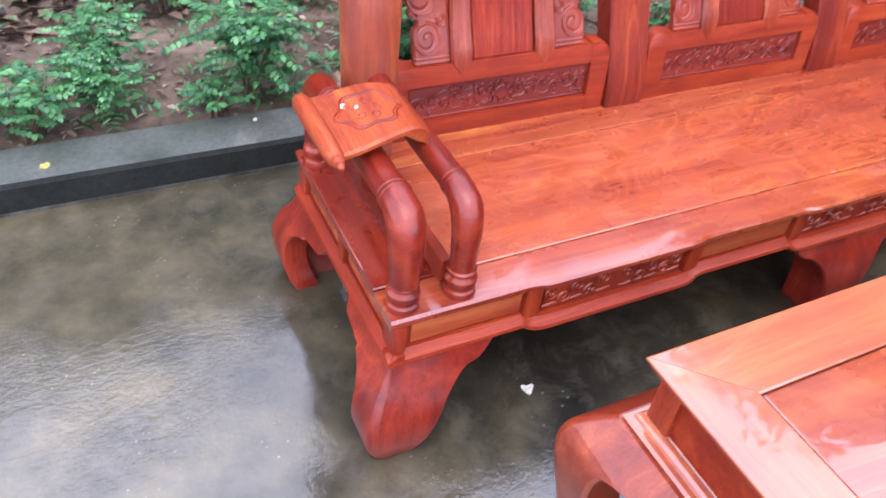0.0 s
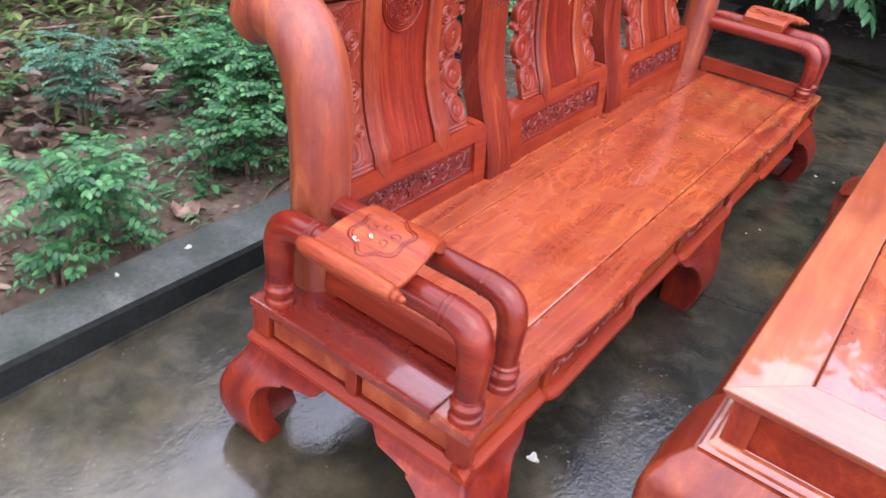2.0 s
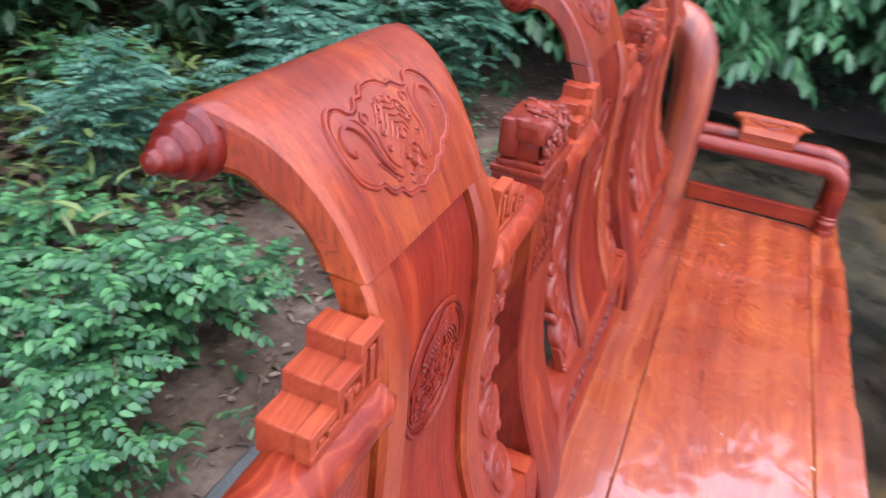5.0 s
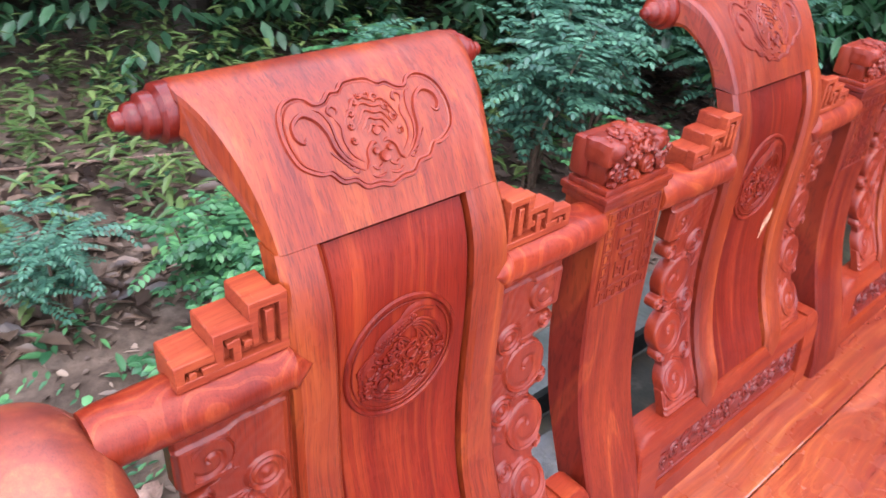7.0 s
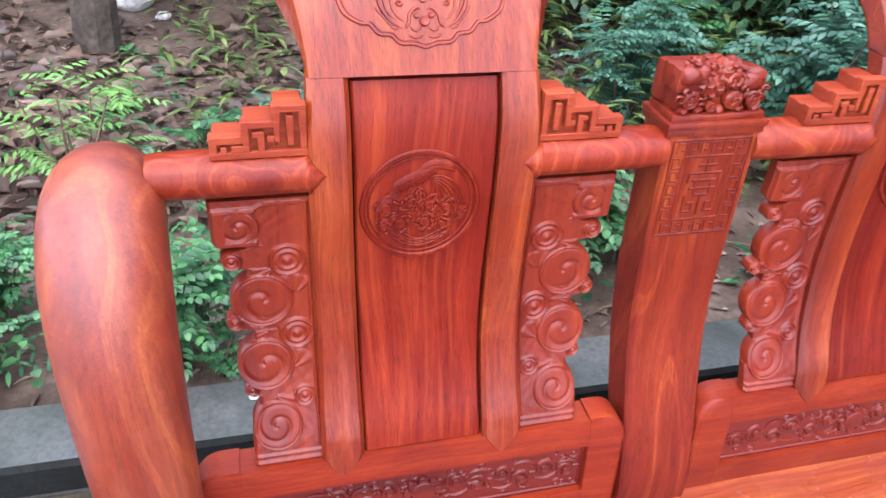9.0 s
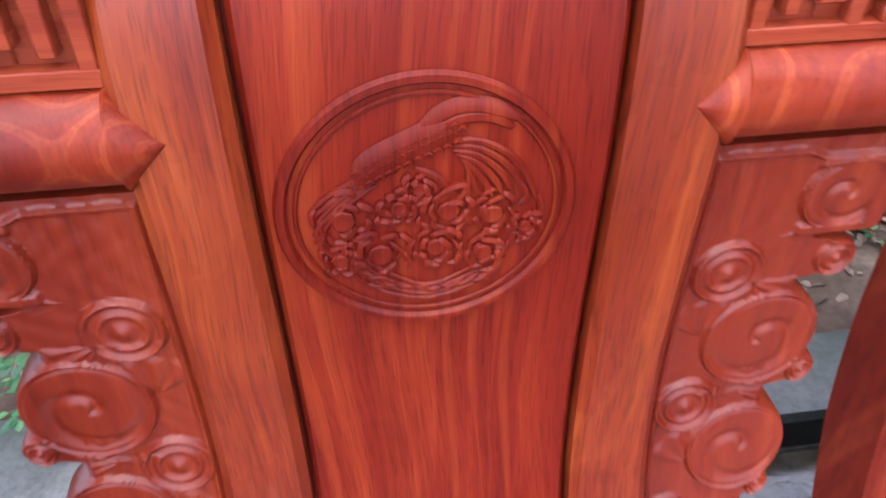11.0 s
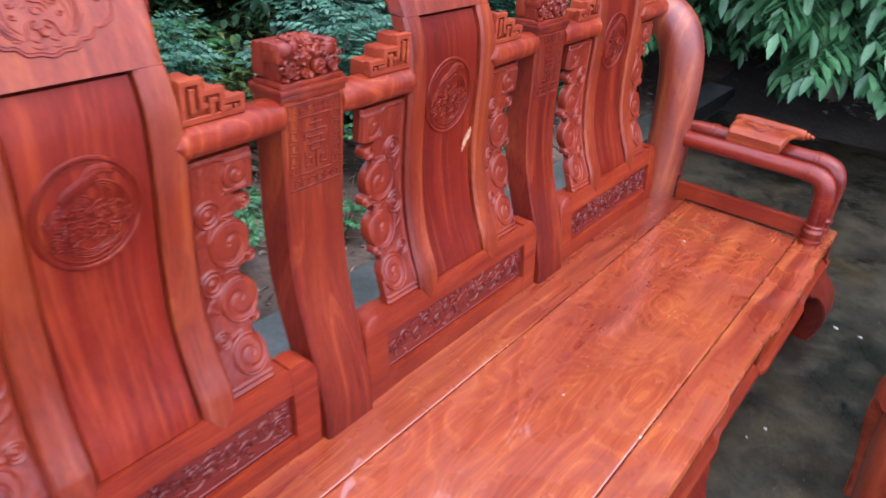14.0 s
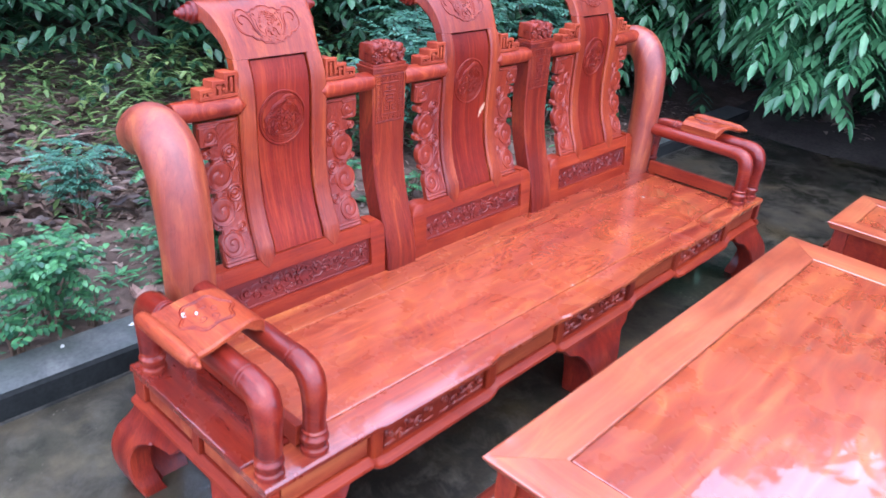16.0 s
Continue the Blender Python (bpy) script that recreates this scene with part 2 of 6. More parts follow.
def concrete_wet(name):
    m, nodes, links, bsdf = material(name)
    tc = nodes.new("ShaderNodeTexCoord").outputs["Object"]
    big, mid_, fine = tex_noise(nodes, links, tc, 0.9, 5, 0.6, 0.4), tex_noise(nodes, links, tc, 5.0, 7, 0.62), tex_noise(nodes, links, tc, 90.0, 3)
    c = ramp(nodes, [(0.3, (0.011, 0.0096, 0.0070)), (0.5, (0.025, 0.0222, 0.0154)), (0.7, (0.056, 0.048, 0.032))])
    links.new(big, c.inputs[0])
    d = ramp(nodes, [(0.36, (0.4, 0.4, 0.4)), (0.5, (0.95, 0.95, 0.95)), (0.66, (1.9, 1.75, 1.45))])
    links.new(mid_, d.inputs[0])
    e = ramp(nodes, [(0.3, (0.75, 0.75, 0.75)), (0.6, (1, 1, 1))])
    links.new(fine, e.inputs[0])
    col = mix(nodes, links, "MULTIPLY", 1.0, c.outputs[0], d.outputs[0])
    col = mix(nodes, links, "MULTIPLY", 1.0, col, e.outputs[0])
    alga = ramp(nodes, [(0.40, (1, 1, 1)), (0.66, (0.45, 0.44, 0.40))])
    links.new(tex_noise(nodes, links, tc, 3.1, 7, 0.62, 0.15), alga.inputs[0])
    col = mix(nodes, links, "MULTIPLY", 1.0, col, alga.outputs[0])
    rust = ramp(nodes, [(0.55, (1, 1, 1)), (0.68, (1.5, 1.25, 0.8))])
    links.new(tex_noise(nodes, links, tc, 1.7, 5, 0.6, 0.4), rust.inputs[0])
    col = mix(nodes, links, "MULTIPLY", 1.0, col, rust.outputs[0])
    # The brighter, less shaded left of the yard is painted into the colour here.
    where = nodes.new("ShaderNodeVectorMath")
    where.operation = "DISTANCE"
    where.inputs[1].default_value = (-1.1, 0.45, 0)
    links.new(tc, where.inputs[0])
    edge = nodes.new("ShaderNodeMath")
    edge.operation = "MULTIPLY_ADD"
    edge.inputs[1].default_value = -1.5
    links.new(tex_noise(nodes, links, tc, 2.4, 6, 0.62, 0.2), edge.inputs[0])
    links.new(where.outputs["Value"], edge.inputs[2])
    bright_left = ramp(nodes, [(0.34, (0.026, 0.022, 0.012)), (0.5, (0.058, 0.049, 0.027)), (0.68, (0.105, 0.087, 0.048))])
    links.new(mid_, bright_left.inputs[0])
    col = mix(nodes, links, "MIX", to_range(nodes, links, edge.outputs[0], 0.0, 0.8, 0.68, 0.0), col, bright_left.outputs[0])
    dapple = ramp(nodes, [(0.50, (0, 0, 0)), (0.60, (0.4, 0.4, 0.4)), (0.72, (0.9, 0.9, 0.9))])
    links.new(tex_noise(nodes, links, tc, 8.5, 6, 0.68, 0.5), dapple.inputs[0])
    col = mix(nodes, links, "MIX", dapple.outputs[0], col, (0.058, 0.051, 0.036))
    # pale grit and bubbles gathered in drifts
    cell = nodes.new("ShaderNodeTexVoronoi")
    cell.inputs["Scale"].default_value = 42.0
    links.new(tc, cell.inputs["Vector"])
    grit = nodes.new("ShaderNodeMath")
    grit.operation = "MULTIPLY"
    links.new(to_range(nodes, links, cell.outputs["Distance"], 0.10, 0.17, 1.0, 0.0), grit.inputs[0])
    links.new(to_range(nodes, links, tex_noise(nodes, links, tc, 3.7, 5, 0.65, 0.3), 0.54, 0.64, 0.0, 0.6), grit.inputs[1])
    col = mix(nodes, links, "MIX", grit.outputs[0], col, (0.17, 0.155, 0.115))
    # a hairline crack across the slab beside the bench
    def calc(kind, a, b):
        n = nodes.new("ShaderNodeMath")
        n.operation = kind
        for socket, value in zip(n.inputs, (a, b)):
            if isinstance(value, (int, float)):
                socket.default_value = value
            else:
                links.new(value, socket)
        return n.outputs[0]
    xyz = nodes.new("ShaderNodeSeparateXYZ")
    links.new(tc, xyz.inputs[0])
    wander = calc("MULTIPLY", calc("SUBTRACT", tex_noise(nodes, links, tc, 9.0, 4, 0.7), 0.5), 0.10)
    off = calc("ABSOLUTE", calc("SUBTRACT", calc("ADD", calc("ADD", xyz.outputs[0], calc("MULTIPLY", xyz.outputs[1], 0.24)), wander), 1.378), 0.0)
    there = calc("MULTIPLY", to_range(nodes, links, xyz.outputs[1], -0.46, -0.40), to_range(nodes, links, xyz.outputs[1], 0.10, 0.02))
    col = mix(nodes, links, "MIX", calc("MULTIPLY", to_range(nodes, links, off, 0.0016, 0.0040, 1.0, 0.0), there), col, (0.004, 0.004, 0.003))
    links.new(col, bsdf.inputs["Base Color"])
    bsdf.inputs["Roughness"].default_value = 0.5
    bsdf.inputs["Specular IOR Level"].default_value = 0.25
    bsdf.inputs["IOR"].default_value = 1.4
    pool = tex_noise(nodes, links, tc, 1.3, 5, 0.6, 0.3)
    links.new(to_range(nodes, links, pool, 0.3, 0.6, 0.75, 1.0), bsdf.inputs["Coat Weight"])
    links.new(to_range(nodes, links, pool, 0.3, 0.6, 0.10, 0.02), bsdf.inputs["Coat Roughness"])
    bsdf.inputs["Coat IOR"].default_value = 1.6
    ripple = tex_noise(nodes, links, mapped(nodes, links, tc, (1, 1.6, 1)), 30.0, 4, 0.62, 0.3)
    b = nodes.new("ShaderNodeBump")
    b.inputs["Distance"].default_value = 0.005
    links.new(to_range(nodes, links, tex_noise(nodes, links, tc, 1.9, 3), 0.46, 0.66, 0.02, 0.42), b.inputs["Strength"])
    links.new(ripple, b.inputs["Height"])
    drizzle = nodes.new("ShaderNodeBump")
    drizzle.inputs["Distance"].default_value = 0.0017
    links.new(to_range(nodes, links, tex_noise(nodes, links, tc, 2.7, 4, 0.6), 0.42, 0.62, 0.05, 0.6), drizzle.inputs["Strength"])
    links.new(tex_noise(nodes, links, tc, 95.0, 3, 0.6), drizzle.inputs["Height"])
    links.new(b.outputs[0], drizzle.inputs["Normal"])
    links.new(drizzle.outputs[0], bsdf.inputs["Coat Normal"])
    b2 = nodes.new("ShaderNodeBump")
    b2.inputs["Strength"].default_value, b2.inputs["Distance"].default_value = 0.4, 0.002
    links.new(fine, b2.inputs["Height"])
    links.new(b2.outputs[0], bsdf.inputs["Normal"])
    return m


def rough_stuff(name, stops, scale, roughness, relief, fine=60.0, coat=0.0):
    m, nodes, links, bsdf = material(name)
    tc = nodes.new("ShaderNodeTexCoord").outputs["Object"]
    n = tex_noise(nodes, links, tc, scale, 8, 0.65, 0.3)
    c = ramp(nodes, stops)
    links.new(n, c.inputs[0])
    f = tex_noise(nodes, links, tc, fine, 5, 0.6)
    d = ramp(nodes, [(0.3, (0.6, 0.6, 0.6)), (0.6, (1.1, 1.1, 1.1))])
    links.new(f, d.inputs[0])
    links.new(mix(nodes, links, "MULTIPLY", 1.0, c.outputs[0], d.outputs[0]), bsdf.inputs["Base Color"])
    bsdf.inputs["Roughness"].default_value = roughness
    bsdf.inputs["Coat Weight"].default_value = coat
    bsdf.inputs["Coat Roughness"].default_value = 0.25
    bsdf.inputs["Specular IOR Level"].default_value = 0.5 if coat else 0.15
    bump(nodes, links, bsdf, f, 0.5, relief)
    return m


def leaf(name, dark, light, gloss=0.35):
    """Leaves vary in tone from one to the next."""
    m, nodes, links, bsdf = material(name)
    geo = nodes.new("ShaderNodeNewGeometry")
    c = ramp(nodes, [(0.0, dark), (0.6, tuple(0.5 * (a + b) for a, b in zip(dark, light))), (1.0, light)])
    links.new(geo.outputs["Random Per Island"], c.inputs[0])
    tc = nodes.new("ShaderNodeTexCoord").outputs["Object"]
    n = tex_noise(nodes, links, tc, 25.0, 3)
    d = ramp(nodes, [(0.3, (0.75, 0.75, 0.75)), (0.7, (1.15, 1.15, 1.1))])
    links.new(n, d.inputs[0])
    links.new(mix(nodes, links, "MULTIPLY", 1.0, c.outputs[0], d.outputs[0]), bsdf.inputs["Base Color"])
    bsdf.inputs["Roughness"].default_value = gloss
    bsdf.inputs["Specular IOR Level"].default_value = 0.4
    bsdf.inputs["Transmission Weight"].default_value = 0.0
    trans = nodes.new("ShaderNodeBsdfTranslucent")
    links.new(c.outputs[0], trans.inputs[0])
    add = nodes.new("ShaderNodeMixShader")
    add.inputs[0].default_value = 0.25
    links.new(bsdf.outputs[0], add.inputs[1])
    links.new(trans.outputs[0], add.inputs[2])
    links.new(add.outputs[0], nodes["Material Output"].inputs[0])
    return m


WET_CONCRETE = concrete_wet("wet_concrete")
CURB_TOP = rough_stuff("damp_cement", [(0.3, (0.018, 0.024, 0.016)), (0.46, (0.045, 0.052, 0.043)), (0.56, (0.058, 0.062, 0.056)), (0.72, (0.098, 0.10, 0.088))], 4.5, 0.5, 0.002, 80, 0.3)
WATER_EDGE = rough_stuff("pale_water_edge", [(0.4, (0.012, 0.012, 0.010)), (0.54, (0.035, 0.034, 0.028)), (0.7, (0.09, 0.086, 0.072))], 5.0, 0.5, 0.001, 60)
CURB_FACE = rough_stuff("blackish_face_cement", [(0.3, (0.005, 0.0058, 0.005)), (0.6, (0.011, 0.0125, 0.011)), (0.8, (0.028, 0.031, 0.025))], 7.0, 0.85, 0.002, 70)
SOIL = rough_stuff("damp_brown_soil", [(0.3, (0.042, 0.029, 0.021)), (0.5, (0.089, 0.063, 0.047)), (0.7, (0.158, 0.120, 0.092))], 3.5, 0.85, 0.012, 30)
EARTH = rough_stuff("dark_gravelly_earth", [(0.3, (0.026, 0.022, 0.018)), (0.6, (0.062, 0.054, 0.044)), (0.8, (0.105, 0.093, 0.077))], 1.5, 0.9, 0.02, 45)
LITTER = leaf("dead_leaves", (0.05, 0.03, 0.022), (0.30, 0.22, 0.17), 0.5)
MULCH = leaf("wet_dark_leaves", (0.030, 0.018, 0.014), (0.21, 0.142, 0.105), 0.35)
TWIG = rough_stuff("twigs", [(0.3, (0.07, 0.045, 0.03)), (0.7, (0.16, 0.11, 0.075))], 10.0, 0.8, 0.002)
BARK = rough_stuff("bark", [(0.3, (0.035, 0.028, 0.022)), (0.6, (0.08, 0.066, 0.05)), (0.8, (0.12, 0.1, 0.08))], 9.0, 0.85, 0.01, 40)
SHRUB = leaf("shrub_leaf", (0.017, 0.068, 0.031), (0.090, 0.240, 0.086))
SHRUB_BLUE = leaf("bluish_shrub_leaf", (0.026, 0.085, 0.058), (0.095, 0.215, 0.135))
WEED = leaf("yellow_green_weed", (0.036, 0.078, 0.020), (0.155, 0.21, 0.068))
FERN = leaf("bright_feathery_leaf", (0.08, 0.20, 0.045), (0.17, 0.34, 0.09))
CANOPY = leaf("dark_tree_leaf", (0.010, 0.035, 0.017), (0.048, 0.122, 0.052))
DROOP = leaf("long_glossy_leaf", (0.025, 0.090, 0.036), (0.085, 0.21, 0.09), 0.25)
BARE_WOOD = rough_stuff("bare_scraped_wood", [(0.3, (0.22, 0.075, 0.04)), (0.64, (0.38, 0.22, 0.135))], 60, 0.6, 0.0004)
PETAL = rough_stuff("white_petal", [(0.3, (0.35, 0.35, 0.31)), (0.7, (0.5, 0.5, 0.46))], 30, 0.5, 0.0005)
YELLOW_LEAF = rough_stuff("yellow_leaf", [(0.3, (0.22, 0.19, 0.05)), (0.7, (0.33, 0.30, 0.10))], 20, 0.5, 0.0005)
BROWN_HUSK = rough_stuff("brown_husk", [(0.3, (0.12, 0.07, 0.052)), (0.7, (0.30, 0.20, 0.155))], 25, 0.7, 0.002)
RED_CLOTH = rough_stuff("red_plastic", [(0.3, (0.6, 0.01, 0.03)), (0.7, (0.75, 0.03, 0.06))], 10, 0.4, 0.001)


# ---------------------------------------------------------------- mesh helpers
def mesh_of(bm, name, mat, smooth=38):
    """A mesh with rounded shading below the given angle; broad flat faces keep their own normals beside narrow bevels."""
    me = bpy.data.meshes.new(name)
    bmesh.ops.recalc_face_normals(bm, faces=bm.faces)
    limit = radians(smooth)
    for f in bm.faces:
        f.smooth = smooth > 0
    area = {f: f.calc_area() for f in bm.faces}
    for e in bm.edges:
        if len(e.link_faces) == 2:
            a, b = (area[f] for f in e.link_faces)
            bend = e.calc_face_angle(0.0)
            e.smooth = bend < limit and not (bend > 0.12 and max(a, b) > 0.0004 and max(a, b) > 4 * min(a, b))
    bm.to_mesh(me)
    bm.free()
    me.materials.append(mat)
    return me


def part(name, bm, mat, parent, label="", smooth=38):
    """Links a bmesh as one mesh object under a thing or a part."""
    ob = new(name, mesh_of(bm, name, mat, smooth))
    ob.parent = parent
    return tagged(ob, label)


def share(ob, parent, at=(0, 0, 0)):
    """Another object on the same mesh, with its sub-parts, under parent."""
    o = ob.copy()
    scene.collection.objects.link(o)
    o.parent, o.location = parent, at
    for c in ob.children:
        share(c, o, c.location)
    return o


def thing(name, label, category, at=(0, 0, 0), group="", kind=""):
    e = new(name)
    e.location, e.empty_display_size = at, 0.1
    return tagged(e, label, category, group, kind)


def box(bm, x0, x1, y0, y1, z0, z1, bevel=0.003, seg=2):
    vs = [bm.verts.new(p) for p in ((x0, y0, z0), (x1, y0, z0), (x1, y1, z0), (x0, y1, z0), (x0, y0, z1), (x1, y0, z1), (x1, y1, z1), (x0, y1, z1))]
    fs = [bm.faces.new([vs[i] for i in q]) for q in ((0, 3, 2, 1), (4, 5, 6, 7), (0, 1, 5, 4), (1, 2, 6, 5), (2, 3, 7, 6), (3, 0, 4, 7))]
    if bevel:
        es = list({e for f in fs for e in f.edges})
        bmesh.ops.bevel(bm, geom=es, offset=bevel, segments=seg, affect="EDGES", profile=0.6)
    return bm


def rings(bm, loops, caps=True, closed=True):
    """Skins a list of vertex loops of equal length."""
    made = [[bm.verts.new(p) for p in loop] for loop in loops]
    n = len(made[0])
    for a, b in zip(made, made[1:]):
        for i in range(n if closed else n - 1):
            j = (i + 1) % n
            bm.faces.new((a[i], a[j], b[j], b[i]))
    if caps:
        bm.faces.new(made[0][::-1])
        bm.faces.new(made[-1])
    return made


def spline(pts, per=6):
    """A smooth line through the points (any dimension)."""
    p = [np.array(q, float) for q in pts]
    p = [2 * p[0] - p[1]] + p + [2 * p[-1] - p[-2]]
    out = []
    for i in range(1, len(p) - 2):
        for k in range(per):
            t = k / per
            a, b, c, d = p[i - 1:i + 3]
            out.append(0.5 * (2 * b + (c - a) * t + (2 * a - 5 * b + 4 * c - d) * t * t + (3 * b - a - 3 * c + d) * t ** 3))
    out.append(p[-2])
    return out


def tube(bm, pts, radii, n=18, per=6, round_end=False, side=(1, 0, 0), squash=1.0):
    """A round bar along a smooth line; radii go with the points."""
    line = spline([(*p, r) for p, r in zip(pts, radii)], per)
    loops = []
    centres = [Vector(q[:3]) for q in line]
    for i, q in enumerate(line):
        d = (centres[min(i + 1, len(line) - 1)] - centres[max(i - 1, 0)]).normalized()
        u = Vector(side)
        u = (u - d * u.dot(d)).normalized()
        v = d.cross(u)
        loops.append([centres[i] + (u * math.cos(a) + v * math.sin(a) * squash) * q[3] for a in (2 * math.pi * k / n for k in range(n))])
    if round_end:
        d = (centres[-1] - centres[-2]).normalized()
        last, c, r = loops[-1], centres[-1], line[-1][3]
        for k in range(1, 6):
            a = k * math.pi / 12
            loops.append([c + (p - c) * math.cos(a) + d * r * math.sin(a) * 0.75 for p in last])
    return rings(bm, loops)


def lathe(bm, profile, at, axis=(0, 0, 1), n=24):
    """Turns (distance along the axis, radius) about the axis."""
    w = Vector(axis).normalized()
    u = w.orthogonal().normalized()
    v = w.cross(u)
    o = Vector(at)
    return rings(bm, [[o + w * h + (u * math.cos(a) + v * math.sin(a)) * r for a in (2 * math.pi * k / n for k in range(n))] for h, r in profile])


def blob(bm, c, r, sub=1, turn=None):
    m = Matrix.Translation(c) @ (turn or Matrix()) @ Matrix.Diagonal((*r, 1))
    bmesh.ops.create_icosphere(bm, subdivisions=sub, radius=1.0, matrix=m)


def mirrored(bm, about):
    """A mirror copy of bm across the plane x = about."""
    b = bm.copy()
    for v in b.verts:
        v.co.x = 2 * about - v.co.x
    bmesh.ops.reverse_faces(b, faces=b.faces)
    return b


def relief(bm, surf, pts, r, squash=0.8, n=6, taper=True):
    """A raised carved line on a surface surf(u, v, h)."""
    line = spline(pts, 3) if len(pts) < 14 else [np.array(p, float) for p in pts]
    loops = []
    m = len(line)
    for i in range(m):
        a, b = line[max(i - 1, 0)], line[min(i + 1, m - 1)]
        d = b - a
        l = float(np.hypot(*d)) or 1.0
        px, py = -d[1] / l, d[0] / l
        f = r * (min(1.0, 0.35 + 4 * min(i, m - 1 - i) / m) if taper else 1.0)
        loop = []
        for k in range(n):
            t = 2 * math.pi * k / n
            loop.append(surf(line[i][0] + px * f * math.cos(t), line[i][1] + py * f * math.cos(t), f * squash * math.sin(t)))
        loops.append(loop)
    rings(bm, loops)


def spiral(cx, cy, r, turns=1.6, start=0.0, hand=1, steps=26, inner=0.12):
    return [(cx + r * (1 - (1 - inner) * k / steps) * math.cos(start + hand * turns * 2 * math.pi * k / steps),
             cy + r * (1 - (1 - inner) * k / steps) * math.sin(start + hand * turns * 2 * math.pi * k / steps)) for k in range(steps + 1)]


def boss(bm, surf, cx, cy, r, h, n=16):
    """A low carved dome on a surface."""
    loops = [[surf(cx + r * q * math.cos(a), cy + r * q * math.sin(a), z) for a in (2 * math.pi * k / n for k in range(n))]
             for q, z in ((1.0, -0.003), (0.97, h * 0.7), (0.85, h), (0.4, h * 0.8), (0.05, h * 0.75))]
    rings(bm, loops)


def curve_at(table):
    fine = spline(table, 8)
    fx, fy = [p[0] for p in fine], [p[1] for p in fine]
    return lambda z: float(np.interp(z, fx, fy))


# ---------------------------------------------------------------- the carved bench: measures
L, D, ZS = 2.62, 0.60, 0.385
MID = L / 2
MODULE = 0.777
back_y = curve_at([(0.38, 0.560), (0.43, 0.563), (0.52, 0.573), (0.585, 0.588), (0.65, 0.616), (0.72, 0.637), (0.80, 0.648), (0.88, 0.651), (0.95, 0.651), (1.02, 0.655), (1.06, 0.663), (1.10, 0.680), (1.14, 0.703)])
post_y = curve_at([(0.38, 0.545), (0.44, 0.552), (0.52, 0.574), (0.60, 0.602), (0.68, 0.626), (0.78, 0.641), (0.90, 0.646), (1.04, 0.652)])


def sheet(bm, left, right, z0, z1, front, depth, steps=24, bevel=0.004):
    """An upright board that follows the curve of the back, with eased front edges. left, right: functions of the height."""
    loops = []
    for k in range(steps + 1):
        z = z0 + (z1 - z0) * k / steps
        a, b, y = left(z), right(z), front(z)
        loops.append([(a, y + depth, z), (a, y + bevel, z), (a + bevel, y, z), (b - bevel, y, z), (b, y + bevel, z), (b, y + depth, z)])
    rings(bm, loops)
    return bm


def bench_leg(corner=True, top=0.262, shape_x="plain", shape_y="plain"):
    """A bulging bracket leg; the corner leg turns round the corner at the origin towards +x and +y, its hooked wing hollowed like a C."""
    bm = bmesh.new()
    out = curve_at([(0.0, 0.032), (0.05, 0.038), (0.14, 0.047), (0.30, 0.057), (0.5, 0.057), (0.7, 0.041), (0.88, 0.013), (1.0, 0.0)])
    if corner:
        wing = curve_at([(0.0, 0.058), (0.1, 0.066), (0.25, 0.080), (0.45, 0.098), (0.62, 0.115), (0.75, 0.14), (0.84, 0.17), (0.88, 0.205), (0.93, 0.222), (1.0, 0.238)])
        hook = curve_at([(0.0, 0.074), (0.10, 0.072), (0.22, 0.062), (0.36, 0.054), (0.50, 0.053), (0.62, 0.060), (0.72, 0.080), (0.78, 0.108), (0.80, 0.122), (0.82, 0.116), (0.845, 0.150), (0.87, 0.205), (0.93, 0.222), (1.0, 0.238)])
        broad = curve_at([(0.0, 0.118), (0.3, 0.116), (0.6, 0.120), (0.8, 0.14), (0.9, 0.18), (1.0, 0.22)])
        shapes = {"plain": wing, "hook": hook, "broad": broad}
        w = 0.062
        loops = []
        for k in range(41):
            f = k / 40
            o, r = out(f), 0.006 + 0.022 * max(0.0, 1 - f) ** 0.8
            i, j = shapes[shape_x](f), shapes[shape_y](f)
            arc = [(-o + r - r * math.cos(a), -o + r - r * math.sin(a)) for a in (0, math.pi / 8, math.pi / 4, 3 * math.pi / 8, math.pi / 2)]
            ring = arc + [(i - 0.006, -o), (i, -o + 0.006), (i, -o + w), (-o + w + 0.012, -o + w), (-o + w, -o + w + 0.012), (-o + w, j), (-o + 0.006, j), (-o, j - 0.006)]
            loops.append([(x, y, f * top) for x, y in ring])
        rings(bm, loops)
    else:
        wing = curve_at([(0.0, 0.058), (0.1, 0.064), (0.3, 0.070), (0.5, 0.080), (0.7, 0.105), (0.82, 0.135), (0.87, 0.175), (1.0, 0.205)])
        loops = []
        for k in range(31):
            f = k / 30
            o, i = out(f), wing(f)
            loops.append([(-i, -o + 0.006, f * top), (-i + 0.006, -o, f * top), (i - 0.006, -o, f * top), (i, -o + 0.006, f * top), (i, 0.058, f * top), (-i, 0.058, f * top)])
        rings(bm, loops)
    return bm


shoulder = curve_at([(0.0, 0.046), (0.12, 0.046), (0.3, 0.053), (0.5, 0.065), (0.66, 0.072), (0.8, 0.068), (0.91, 0.046), (1.0, 0.006)])


